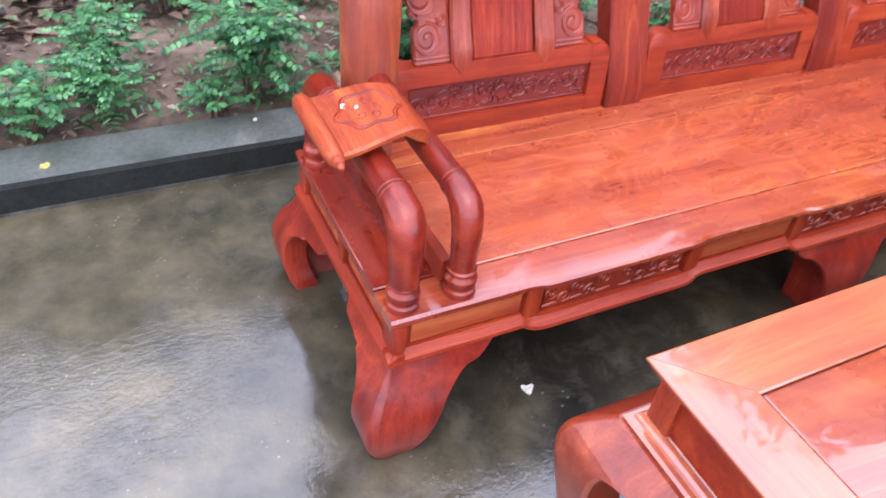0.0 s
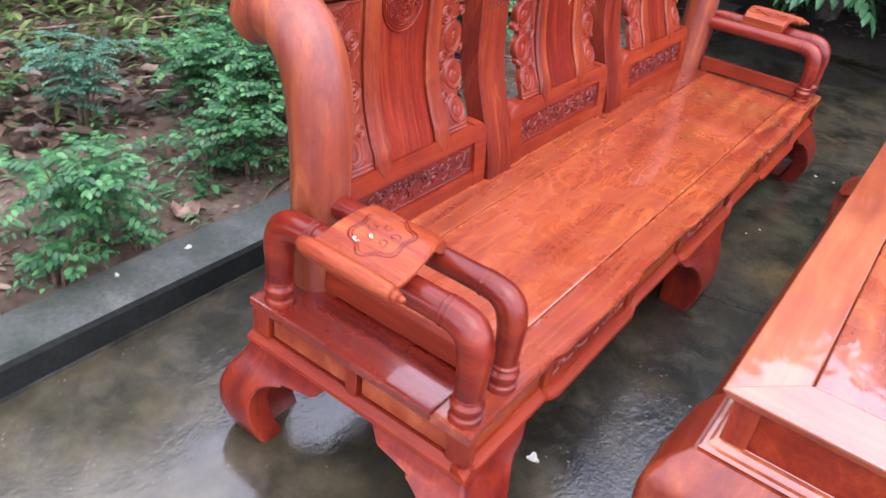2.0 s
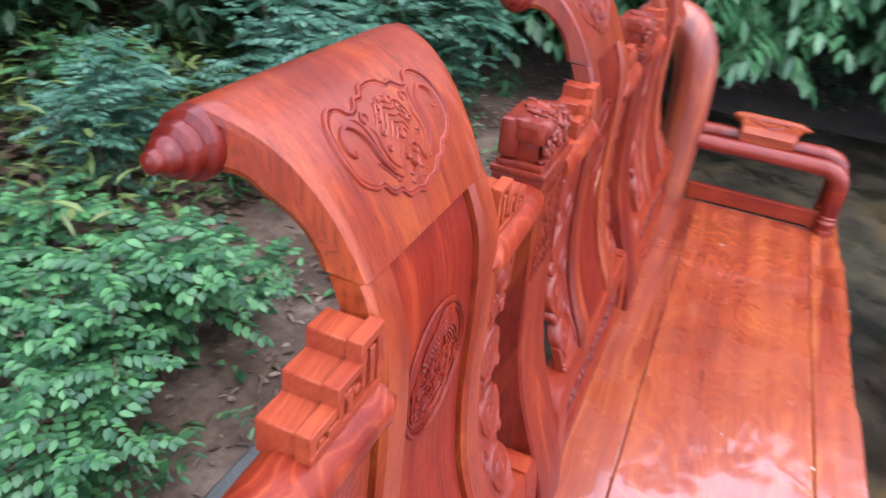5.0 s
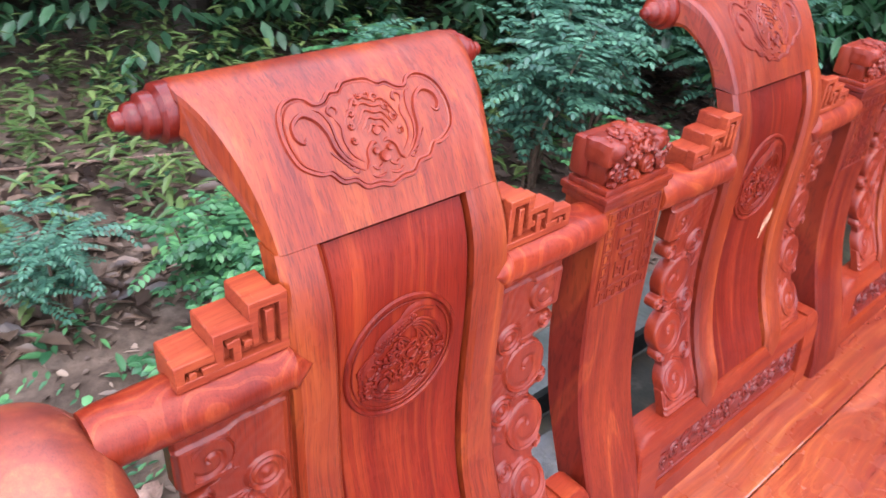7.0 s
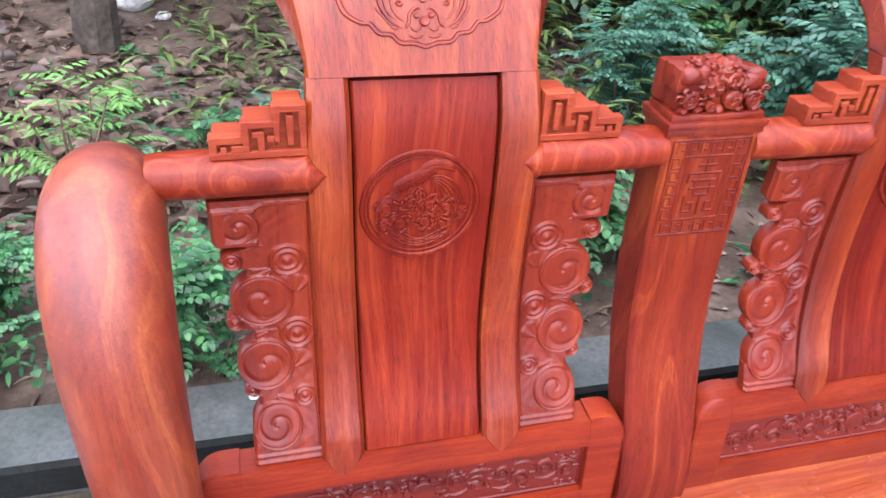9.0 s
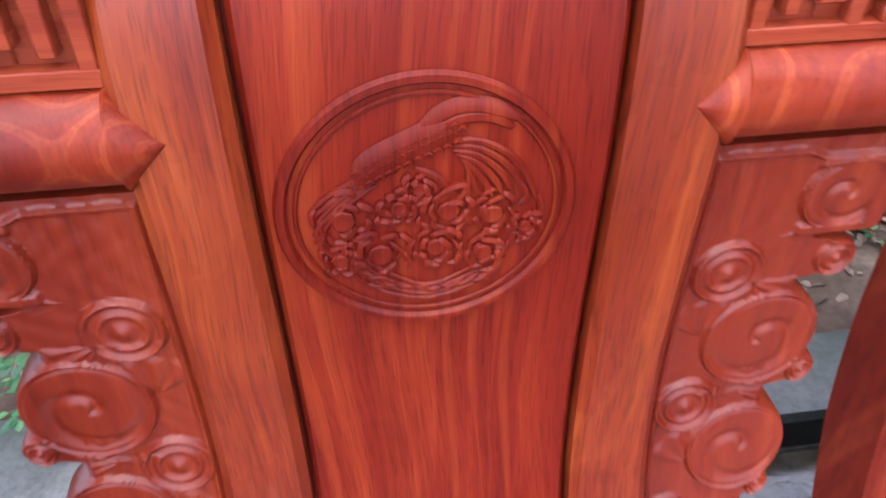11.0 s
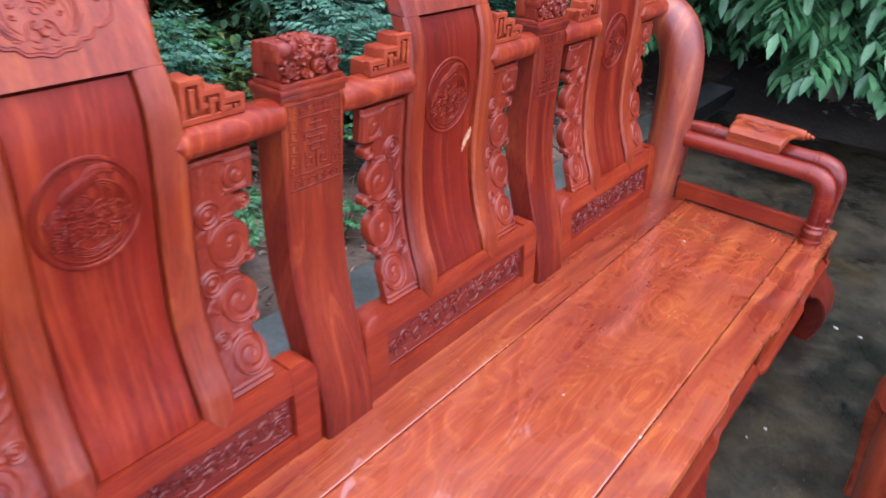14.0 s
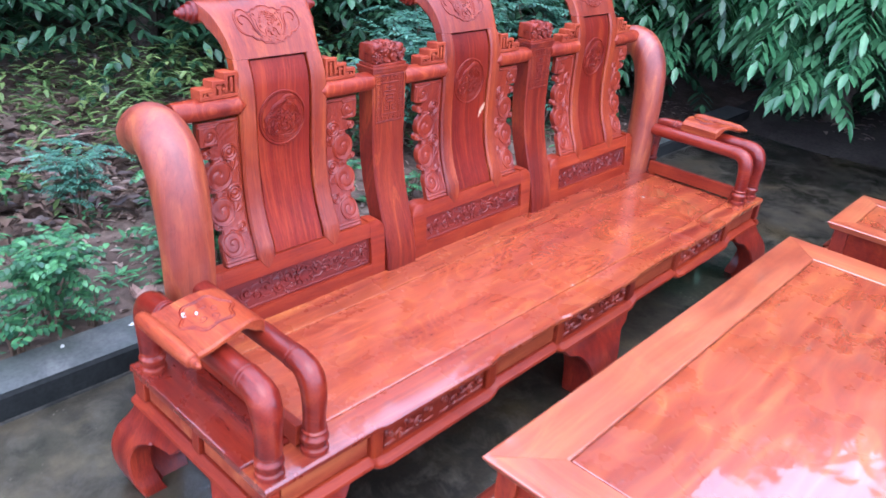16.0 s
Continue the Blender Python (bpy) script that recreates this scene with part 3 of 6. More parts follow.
def table_apron(top, span):
    """A swelling apron between two legs along +x, its lower edge notched into a rounded hollow beside each leg."""
    bm = bmesh.new()
    loops = []
    for k in range(121):
        x = 0.02 + (span - 0.04) * k / 120
        low = 0.665 + 0.155 * max(math.exp(-((q - 0.085) / 0.034) ** 4) for q in (x, span - x))
        outer = [(x, -0.64 * shoulder(f) + 0.0015, f * top) for f in (low + (0.995 - low) * i / 8 for i in range(9))]
        loops.append(outer + [(x, -0.64 * shoulder(f) + 0.028, f * top) for f in (0.99, low + 0.015)])
    rings(bm, loops)
    return bm


def table_leg(top):
    """A table leg: a swelling shoulder under the moulding that sweeps in to the foot."""
    bm = bmesh.new()
    out = shoulder
    wing = curve_at([(0.0, 0.062), (0.12, 0.056), (0.3, 0.048), (0.5, 0.044), (0.66, 0.047), (0.76, 0.053), (0.82, 0.068), (0.86, 0.11), (0.90, 0.16), (0.94, 0.19), (1.0, 0.21)])
    w = 0.088
    loops = []
    for k in range(41):
        f = k / 40
        o, i, r = out(f), wing(f), 0.012 + 0.020 * max(0.0, 1 - f)
        arc = [(-o + r - r * math.cos(a), -o + r - r * math.sin(a)) for a in (0, math.pi / 8, math.pi / 4, 3 * math.pi / 8, math.pi / 2)]
        ring = arc + [(i - 0.008, -o), (i, -o + 0.008), (i, -o + w), (-o + w + 0.008, -o + w), (-o + w, -o + w + 0.008), (-o + w, i), (-o + 0.008, i), (-o, i - 0.008)]
        loops.append([(x, y, f * top) for x, y in ring])
    rings(bm, loops)
    return bm


def turned(bm, m):
    bmesh.ops.transform(bm, matrix=m, verts=bm.verts)
    return bm


def wavy_board(bm, x0, x1, z_top, low, y0, y1, steps=90):
    """A board along x whose lower edge follows low(x)."""
    loops = []
    for k in range(steps + 1):
        x = x0 + (x1 - x0) * k / steps
        loops.append([(x, y0, low(x)), (x, y0, z_top), (x, y1, z_top), (x, y1, low(x))])
    rings(bm, loops)


bench = thing("carved_bench", "long carved red rosewood bench, rain-wet, on wet concrete", "bench")

# legs
for m, shape_x, shape_y in ((pose(0, 0, 0), "plain", "hook"), (pose(L, 0, 0, 0, 0, 90), "hook", "plain"), (pose(L, D, 0, 0, 0, 180), "broad", "hook"), (pose(0, D, 0, 0, 0, -90), "hook", "broad")):
    part("leg", turned(bench_leg(True, 0.262, shape_x, shape_y), m), LEG, bench)
for m in (pose(MID, 0, 0), pose(MID, D, 0, 0, 0, 180)):
    part("leg", turned(bench_leg(False, 0.254), m), LEG, bench)

# aprons with a moulding that drops below the three carved fields
CARVED_FIELDS = ((0.350, 0.735), (1.117, 1.502), (1.885, 2.27))


def inside(x, soft=0.02):
    f = 0.0
    for a, b in CARVED_FIELDS:
        f = max(f, min(1.0, max(0.0, (x - a + 0.045) / soft)) * min(1.0, max(0.0, (b + 0.045 - x) / soft)))
    return f * f * (3 - 2 * f)


low_edge = lambda x: 0.262 - 0.013 * inside(x)
front_edge = lambda x: 0.003 - 0.009 * inside(x, 0.05)

bm = bmesh.new()
wavy_board(bm, 0.022, L - 0.022, 0.362, lambda x: low_edge(x) + 0.004, 0.024, 0.044)
front_apron = part("front_apron", bm, WOOD_X, bench)
bm = bmesh.new()
loops = []
for k in range(221):
    x = -0.004 + (L + 0.008) * k / 220
    z, y = low_edge(x), front_edge(x) - 0.008
    loops.append([(x, y + 0.036, z), (x, y + 0.008, z - 0.002), (x, y, z + 0.006), (x, y + 0.002, z + 0.014), (x, y + 0.012, z + 0.020), (x, y + 0.020, z + 0.028), (x, y + 0.036, z + 0.028)])
rings(bm, loops)
part("moulding", bm, WOOD_X, bench)
for a, b in CARVED_FIELDS:
    for x in (a - 0.045, b + 0.005):
        bm = bmesh.new()
        box(bm, x, x + 0.04, 0.010, 0.030, 0.264, 0.3615, 0.003)
        part("apron_block", bm, WOOD_Z, bench)
ends = [0.05] + [v for a, b in CARVED_FIELDS for v in (a - 0.05, b + 0.05)] + [L - 0.05]
for a, b in zip(ends[::2], ends[1::2]):
    bm = bmesh.new()
    box(bm, a, b, 0.019, 0.026, 0.296, 0.352, 0.003)
    part("plain_field", bm, PALE, bench, "paler orange inset apron field")
rng = random.Random(5)
bm = bmesh.new()
flat = lambda u, v, h: Vector((u, 0.018 - h, v))
box(bm, -0.188, 0.188, 0.018, 0.026, 0.276, 0.354, 0.002)
for s in (-1, 1):
    for i in range(5):
        cx = s * (0.03 + 0.035 * i)
        relief(bm, flat, spiral(cx, 0.316 + 0.010 * (-1) ** i, 0.019, 1.5, rng.random() * 6, s), 0.0045, 1.0)
        relief(bm, flat, [(cx - 0.018, 0.291), (cx, 0.287 + 0.008 * rng.random()), (cx + 0.018, 0.295)], 0.004, 1.0)
        relief(bm, flat, [(cx - 0.015, 0.342), (cx, 0.338), (cx + 0.017, 0.344)], 0.0035, 1.0)
field = part("carved_field", bm, CARVED, bench, "apron field carved with scrolls")
for i, (a, b) in enumerate(CARVED_FIELDS):
    if i == 0:
        field.location = ((a + b) / 2, 0, 0)
    else:
        share(field, bench, ((a + b) / 2, 0, 0))
for x0, x1, sgn in ((0.024, 0.044, -1), (L - 0.044, L - 0.024, 1)):
    bm = bmesh.new()
    box(bm, x0, x1, 0.022, D - 0.022, 0.264, 0.362, 0.002)
    part("end_apron", bm, WOOD_Y, bench)
    xo = -0.006 if sgn < 0 else L + 0.006
    bm = bmesh.new()
    loops = []
    for k in range(2):
        y = -0.004 + (D + 0.008) * k
        loops.append([(xo - sgn * d, y, z) for d, z in ((0.036, 0.262), (0.008, 0.260), (0.0, 0.268), (0.002, 0.276), (0.012, 0.282), (0.020, 0.290), (0.036, 0.290))])
    rings(bm, loops)
    part("moulding", bm, WOOD_Y, bench)
    for y0, y1 in ((0.004, 0.055), (0.285, 0.315), (D - 0.055, D - 0.004)):
        bm = bmesh.new()
        a = 0.006 if sgn < 0 else L - 0.034
        box(bm, a, a + 0.028, y0, y1, 0.291, 0.3615, 0.003)
        part("apron_block", bm, WOOD_Z, bench)
    for y0, y1 in ((0.06, 0.28), (0.32, D - 0.06)):
        bm = bmesh.new()
        a = 0.017 if sgn < 0 else L - 0.025
        box(bm, a, a + 0.008, y0, y1, 0.298, 0.352, 0.003)
        part("plain_field", bm, PALE, bench, "paler orange inset apron field")
bm = bmesh.new()
box(bm, 0.03, L - 0.03, D - 0.04, D - 0.02, 0.264, 0.362, 0.002)
part("back_apron", bm, WOOD_X, bench)

# seat: front rail, panel, back rail and two end boards, with grooves between
def seat_board(x0, x1, y0, y1, wavy=False):
    bm = bmesh.new()
    if not wavy:
        return box(bm, x0, x1, y0, y1, 0.362, ZS, 0.0038)
    loops = []
    for k in range(221):
        x = x0 + (x1 - x0) * k / 220
        y = front_edge(x)
        loops.append([(x, y1, 0.362), (x, y + 0.006, 0.362), (x, y, 0.367), (x, y, ZS - 0.006), (x, y + 0.005, ZS), (x, y1 - 0.0035, ZS), (x, y1, ZS - 0.003)])
    rings(bm, loops)
    return bm


part("seat_front_rail", seat_board(0, L, 0, 0.0955, True), SEAT_X, bench)
part("seat_panel", seat_board(0.151, L - 0.151, 0.0972, 0.4580), SEAT_PANEL, bench, "orange figured seat panel with a wet sheen")
part("seat_back_rail", seat_board(0.151, L - 0.151, 0.4595, D), SEAT_X, bench)
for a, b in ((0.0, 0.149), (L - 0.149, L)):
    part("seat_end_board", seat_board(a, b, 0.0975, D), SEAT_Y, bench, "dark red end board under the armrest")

# low boards between the arm posts and the columns
bm = box(bmesh.new(), 0.128, 0.150, 0.070, 0.50, ZS + 0.006, 0.446, 0.004)
for y in (0.075, 0.465):
    box(bm, 0.130, 0.148, y, y + 0.03, ZS - 0.001, ZS + 0.014, 0.001, 1)
for b in (bm, mirrored(bm, MID)):
    part("low_side_board", b, WOOD_Y, bench)
bm.free() if bm.is_valid else None


# arms: two bent bars and a scroll pad over them
def arm_bar(x, back):
    bm = bmesh.new()
    r, zc = 0.0305 if back else 0.0265, 0.598
    pts = [(x, 0.042, ZS + 0.06), (x, 0.042, 0.50), (x, 0.044, 0.545), (x, 0.058, 0.582), (x, 0.09, zc), (x, 0.14, zc + 0.002), (x, 0.30, zc + 0.002), (x, 0.42, zc)]
    radii = [r * 0.96, r * 1.02, r * 1.12, r * 1.16, r * 1.06, r, r, r]
    if back:
        pts += [(x, 0.49, zc - 0.002), (x, 0.525, 0.582), (x, 0.540, 0.545), (x, 0.542, 0.50), (x, 0.542, ZS + 0.06)]
        radii += [r * 1.04, r * 1.14, r * 1.12, r * 1.02, r * 0.96]
    else:
        pts += [(x + 0.002, 0.54, zc)]
        radii += [r]
    tube(bm, pts, radii, 18, 5)
    for y in ((0.108, 0.44) if back else (0.108,)):
        lathe(bm, [(-0.010, r * 0.9), (-0.009, r * 1.06), (-0.006, r * 1.09), (-0.004, r * 1.06), (-0.003, r * 0.99), (0.0, r * 0.96), (0.003, r * 0.99), (0.004, r * 1.06), (0.006, r * 1.09), (0.009, r * 1.06), (0.010, r * 0.9)], (x, y, zc + 0.001), (0, 1, 0), 18)
    return bm


def arm_collar(x, y):
    return_bm = bmesh.new()
    r = 0.0275
    lathe(return_bm, [(0, r * 0.9), (0.001, r * 1.16), (0.008, r * 1.22), (0.015, r * 1.16), (0.018, r * 0.98), (0.024, r * 0.95), (0.029, r * 1.02), (0.036, r * 1.2), (0.044, r * 1.2),
                      (0.050, r * 1.02), (0.053, r * 0.96), (0.057, r * 1.08), (0.062, r * 1.08), (0.066, r * 0.9)], (x, y, ZS - 0.001), (0, 0, 1), 20)
    return return_bm


pad_top = curve_at([(-0.056, 0.654), (-0.030, 0.6535), (0.0, 0.658), (0.035, 0.668), (0.075, 0.674), (0.11, 0.672), (0.135, 0.664), (0.147, 0.652)])


def pad_carving():
    """A lobed cartouche round a flower on the pad."""
    bm = bmesh.new()
    surf = lambda u, v, h: Vector((u, v, pad_top(u) + h - 0.0006))
    n = 48
    ring = []
    for k in range(n + 1):
        a = 2 * math.pi * k / n
        rr = 1 + 0.10 * math.cos(6 * a)
        ring.append((0.054 + 0.060 * rr * math.cos(a), 0.287 + 0.058 * rr * math.sin(a)))
    relief(bm, surf, ring, 0.0026, 1.2, 5, False)
    relief(bm, surf, [(0.054 + (x - 0.054) * 0.88, 0.287 + (y - 0.287) * 0.88) for x, y in ring], 0.0016, 1.2, 5, False)
    for a in range(5):
        relief(bm, surf, spiral(0.052 + 0.022 * math.cos(a * 1.26), 0.287 + 0.026 * math.sin(a * 1.26), 0.013, 1.2, a, 1, 14), 0.0019, 0.9, 5)
    return bm


def arm_pad():
    """A saddle-shaped sheet, wider at the rolled outer edge, which ends in a small turned knob."""
    bm = bmesh.new()
    loops = []
    for k in range(31):
        x = -0.056 + 0.203 * k / 30
        f = k / 30
        zt = pad_top(x)
        zu = zt - 0.016 - 0.020 * min(1.0, max(0.0, (f - 0.72) / 0.16)) - 0.008 * min(1.0, max(0.0, (0.16 - f) / 0.16))
        y0 = float(np.interp(x, (-0.056, 0.147), (0.178, 0.206))) - 0.010 * math.sin(math.pi * f) ** 2
        y1 = float(np.interp(x, (-0.056, 0.147), (0.388, 0.370)))
        loops.append([(x, y0 + 0.004, zu), (x, y0, zu + 0.004), (x, y0, zt - 0.005), (x, y0 + 0.005, zt), (x, y1 - 0.005, zt), (x, y1, zt - 0.005), (x, y1, zu + 0.004), (x, y1 - 0.004, zu)])
    rings(bm, loops)
    lathe(bm, [(0.148, 0.001), (0.151, 0.0055), (0.157, 0.0075), (0.161, 0.0055), (0.164, 0.0105), (0.171, 0.0115), (0.174, 0.0095), (0.177, 0.0155), (0.186, 0.0175), (0.23, 0.0190), (0.33, 0.0200), (0.375, 0.0190), (0.393, 0.0150), (0.401, 0.0090), (0.404, 0.002)],
          (-0.046, 0.0, 0.6450), (0, 1, 0), 20)
    return bm


for flip in (False, True):
    def sided(bm):
        if not flip:
            return bm
        b = mirrored(bm, MID)
        bm.free()
        return b
    for x, back, posts in ((0.037, True, (0.042, 0.542)), (0.158, False, (0.042,))):
        bar = part("arm_bar", sided(arm_bar(x, back)), ARM, bench)
        bar.location.y = 0.016 if flip else 0.0
        for y in posts:
            part("collar", sided(arm_collar(x, y)), LEG, bar, "dark turned ring collar")
    pad = part("arm_pad", sided(arm_pad()), PAD, bench, "scrolled arm pad carved with a flower")
    pad.location.y = 0.018 if flip else 0.0
    # The dark wood of these lines stands in for shade in carved grooves.
    part("pad_carving", sided(pad_carving()), LEG, pad, "carved flower in a lobed outline, groove shade put into its dark wood")

# the round columns at both ends
COL = [(0.384, 0.548, 0.060), (0.50, 0.549, 0.062), (0.62, 0.549, 0.064), (0.74, 0.552, 0.066), (0.84, 0.564, 0.068), (0.91, 0.590, 0.069), (0.950, 0.628, 0.068), (0.962, 0.672, 0.065), (0.952, 0.708, 0.062), (0.934, 0.736, 0.058)]
bm = bmesh.new()
tube(bm, [(0.160, y, z) for z, y, _ in COL], [r for *_, r in COL], 28, 5, True)
carve = bmesh.new()
col_line = spline([(z, y, q) for z, y, q in COL], 8)
col_len = np.concatenate([[0], np.cumsum([math.hypot(b[0] - a[0], b[1] - a[1]) for a, b in zip(col_line, col_line[1:])])])


def column_surf(u, v, h):
    """On the column's top: u round it, v along it from the seat."""
    z, y, q = (float(np.interp(v, col_len, [p[i] for p in col_line])) for i in range(3))
    z2, y2 = (float(np.interp(v + 0.005, col_len, [p[i] for p in col_line])) for i in range(2))
    d = Vector((0, y2 - y, z2 - z)).normalized() if (y2, z2) != (y, z) else Vector((0, 0.5, -0.86))
    nrm = Vector((0, -d.z, d.y))
    a = u / q
    return Vector((0.160, y, z)) + (nrm * math.cos(a) + Vector((1, 0, 0)) * math.sin(a)) * (q + h - 0.001)


for s in (-1, 1):
    relief(carve, column_surf, [(s * (0.075 + u), 0.66 + v) for u, v in spiral(0, 0, 0.022, 1.3, 0.6, s, 18)], 0.0022, 0.6, 5)
    relief(carve, column_surf, [(s * (0.068 + u), 0.71 + v) for u, v in spiral(0, 0, 0.018, 1.2, 2.0, -s, 16)], 0.0022, 0.6, 5)
    relief(carve, column_surf, [(s * 0.095, 0.60), (s * 0.070, 0.63), (s * 0.042, 0.66), (s * 0.05, 0.70)], 0.0022, 0.6, 5)
joined = bpy.data.meshes.new("column_curls")
carve.to_mesh(joined)
carve.free()
bm.from_mesh(joined)
bpy.data.meshes.remove(joined)
for b, y in ((bm, 0.0), (mirrored(bm, MID), 0.018)):
    part("end_column", b, COLUMN, bench, "thick round column curling backwards at the top").location.y = y

# posts between the panels, each with a crouching lion
def back_post():
    bm = bmesh.new()
    half = curve_at([(0.38, 0.0625), (0.55, 0.0635), (0.75, 0.066), (0.95, 0.069), (1.04, 0.070)])
    sheet(bm, lambda z: -half(z), half, ZS - 0.001, 1.014, post_y, 0.064, 30, 0.004)
    return bm


def post_carving():
    bm = bmesh.new()
    surf = lambda u, v, h: Vector((u, post_y(0.934 + (v - 0.943) * 1.2) - 0.0006 - 0.7 * h, 0.934 + (v - 0.943) * 1.2))
    for q, r in ((0.058, 0.0018), (0.036, 0.0015)):
        d = 0.060 if q > 0.05 else 0.040
        c = 0.943
        relief(bm, surf, [(-q, c - d), (-q, c), (-q, c + d)], r, 1, 4, False)
        relief(bm, surf, [(q, c - d), (q, c), (q, c + d)], r, 1, 4, False)
        relief(bm, surf, [(-q, c - d), (0, c - d), (q, c - d)], r, 1, 4, False)
        relief(bm, surf, [(-q, c + d), (0, c + d), (q, c + d)], r, 1, 4, False)
    def stroke(pts, r=0.0012):
        for a, b in zip(pts, pts[1:]):
            relief(bm, surf, [a, ((a[0] + b[0]) / 2, (a[1] + b[1]) / 2), b], r, 1.0, 4, False)
    # square meander running round the border
    for k in range(6):
        x, w = -0.050 + 0.0172 * k, 0.0125
        for z, d in ((0.886, 1), (1.0, -1)):
            stroke([(x, z + d * 0.013), (x, z), (x + w, z), (x + w, z + d * 0.009), (x + w * 0.45, z + d * 0.009)])
    for k in range(5):
        z, w = 0.904 + 0.0165 * k, 0.0120
        for x, d in ((-0.0535, 1), (0.0535, -1)):
            stroke([(x + d * 0.013, z), (x, z), (x, z + w), (x + d * 0.009, z + w), (x + d * 0.009, z + w * 0.45)])
    # a rounded emblem of broad strokes
    for pts in ([(-0.014, 0.972), (0.014, 0.972)], [(0, 0.979), (0, 0.962)], [(-0.024, 0.962), (0.024, 0.962)], [(-0.018, 0.953), (0.018, 0.953)], [(-0.024, 0.962), (-0.024, 0.950)], [(0.024, 0.962), (0.024, 0.950)],
                [(-0.020, 0.943), (0.020, 0.943)], [(-0.012, 0.953), (-0.012, 0.934), (0.012, 0.934), (0.012, 0.953)], [(-0.024, 0.934), (-0.024, 0.913), (-0.010, 0.913), (-0.010, 0.924), (-0.018, 0.924)],
                [(0.024, 0.934), (0.024, 0.913), (0.010, 0.913), (0.010, 0.924), (0.018, 0.924)], [(0, 0.934), (0, 0.908)]):
        stroke(pts, 0.0019)
    return bm


def post_cap():
    bm = bmesh.new()
    box(bm, -0.0715, 0.0715, 0.649, 0.722, 1.012, 1.022, 0.002)
    box(bm, -0.074, 0.074, 0.646, 0.725, 1.022, 1.032, 0.003)
    return bm


def lion():
    """A small crouching lion among clouds, worn and rounded."""
    bm = bmesh.new()
    r = random.Random(3)
    box(bm, -0.068, 0.068, 0.652, 0.718, 1.031, 1.041, 0.003)
    box(bm, -0.063, 0.061, 0.664, 0.716, 1.040, 1.090, 0.008, 2)
    box(bm, -0.070, -0.022, 0.657, 0.704, 1.068, 1.101, 0.009, 2)
    box(bm, 0.012, 0.062, 0.660, 0.700, 1.060, 1.095, 0.010, 2)
    bmesh.ops.subdivide_edges(bm, edges=[q for q in bm.edges if q.calc_length() > 0.012], cuts=7, use_grid_fill=True)
    blob(bm, (-0.052, 0.664, 1.090), (0.017, 0.014, 0.013), 3)
    blob(bm, (-0.018, 0.666, 1.077), (0.022, 0.012, 0.018), 3)
    blob(bm, (0.036, 0.663, 1.080), (0.019, 0.011, 0.013), 3)
    blob(bm, (0.010, 0.688, 1.090), (0.040, 0.022, 0.011), 2)
    surf = lambda u, v, h: Vector((u, 0.658 - h, v))
    for i in range(22):
        a = i * 2.4
        q = 0.008 + 0.014 * (i / 22) ** 0.5
        blob(bm, (-0.018 + q * math.cos(a) * 1.1, 0.655 + 0.0006 * i, 1.078 + q * math.sin(a)), (0.0042, 0.004, 0.0042), 1)
    for x, z, q in ((0.016, 1.058, 0.013), (0.046, 1.056, 0.011), (-0.046, 1.060, 0.013), (-0.014, 1.050, 0.008)):
        boss(bm, surf, x, z, q, 0.004, 14)
        relief(bm, lambda u, v, h: surf(u, v, h + 0.003), spiral(x, z, q * 0.9, 1.5, 0.5, 1, 16), 0.0020, 1.2, 5)
    for x in (-0.052, -0.030, 0.0, 0.028, 0.052):
        blob(bm, (x, 0.660, 1.045), (0.010, 0.008, 0.006), 1)
    for i in range(7):
        relief(bm, surf, [(0.022 + 0.005 * i, 1.092 - 0.001 * i), (0.024 + 0.005 * i, 1.084), (0.023 + 0.005 * i, 1.076)], 0.0018, 2.5, 5)
    for i in range(8):
        blob(bm, (-0.040 + 0.012 * i, 0.672 + 0.010 * r.random(), 1.098 - 0.004 * abs(i - 3) * 0.6), (0.008, 0.012, 0.005), 1)
    box(bm, -0.070, 0.028, 0.690, 0.720, 1.044, 1.098, 0.008)
    for i in range(26):
        x, z = r.uniform(-0.064, 0.060), r.uniform(1.048, 1.086)
        q = r.uniform(0.006, 0.010)
        relief(bm, lambda u, v, h: surf(u, v, h + 0.004 - 16 * (v - 1.072) ** 2), spiral(x, z, q, 1.2, r.uniform(0, 6), r.choice((-1, 1)), 9), 0.0018, 1.6, 4)
    for i in range(40):
        x = r.uniform(-0.066, 0.050)
        top = float(np.interp(x, [-0.066, -0.046, -0.02, 0.01, 0.034, 0.055], [1.092, 1.104, 1.101, 1.099, 1.097, 1.084]))
        blob(bm, (x, r.uniform(0.665, 0.71), top), (r.uniform(0.004, 0.007), r.uniform(0.004, 0.008), 0.0035), 1)
    for v in bm.verts:
        n = noise.noise(v.co * 95.0)
        v.co += Vector((noise.noise(v.co * 70.0), -n, noise.noise(v.co * 85.0 + Vector((3, 1, 2))))) * 0.0021
    return bm


first = None
for x in (MID - MODULE / 2, MID + MODULE / 2):
    if first is None:
        first = part("back_post", back_post(), POST_Z, bench, "upright post with a carved fretwork plaque")
        first.location = (x, 0, 0)
        part("carved_plaque", post_carving(), POST_Z, first)
        part("post_cap", post_cap(), CARVED, first)
        part("lion_finial", lion(), CARVED, first, "small carved crouching lion")
    else:
        share(first, bench, (x, 0, 0))


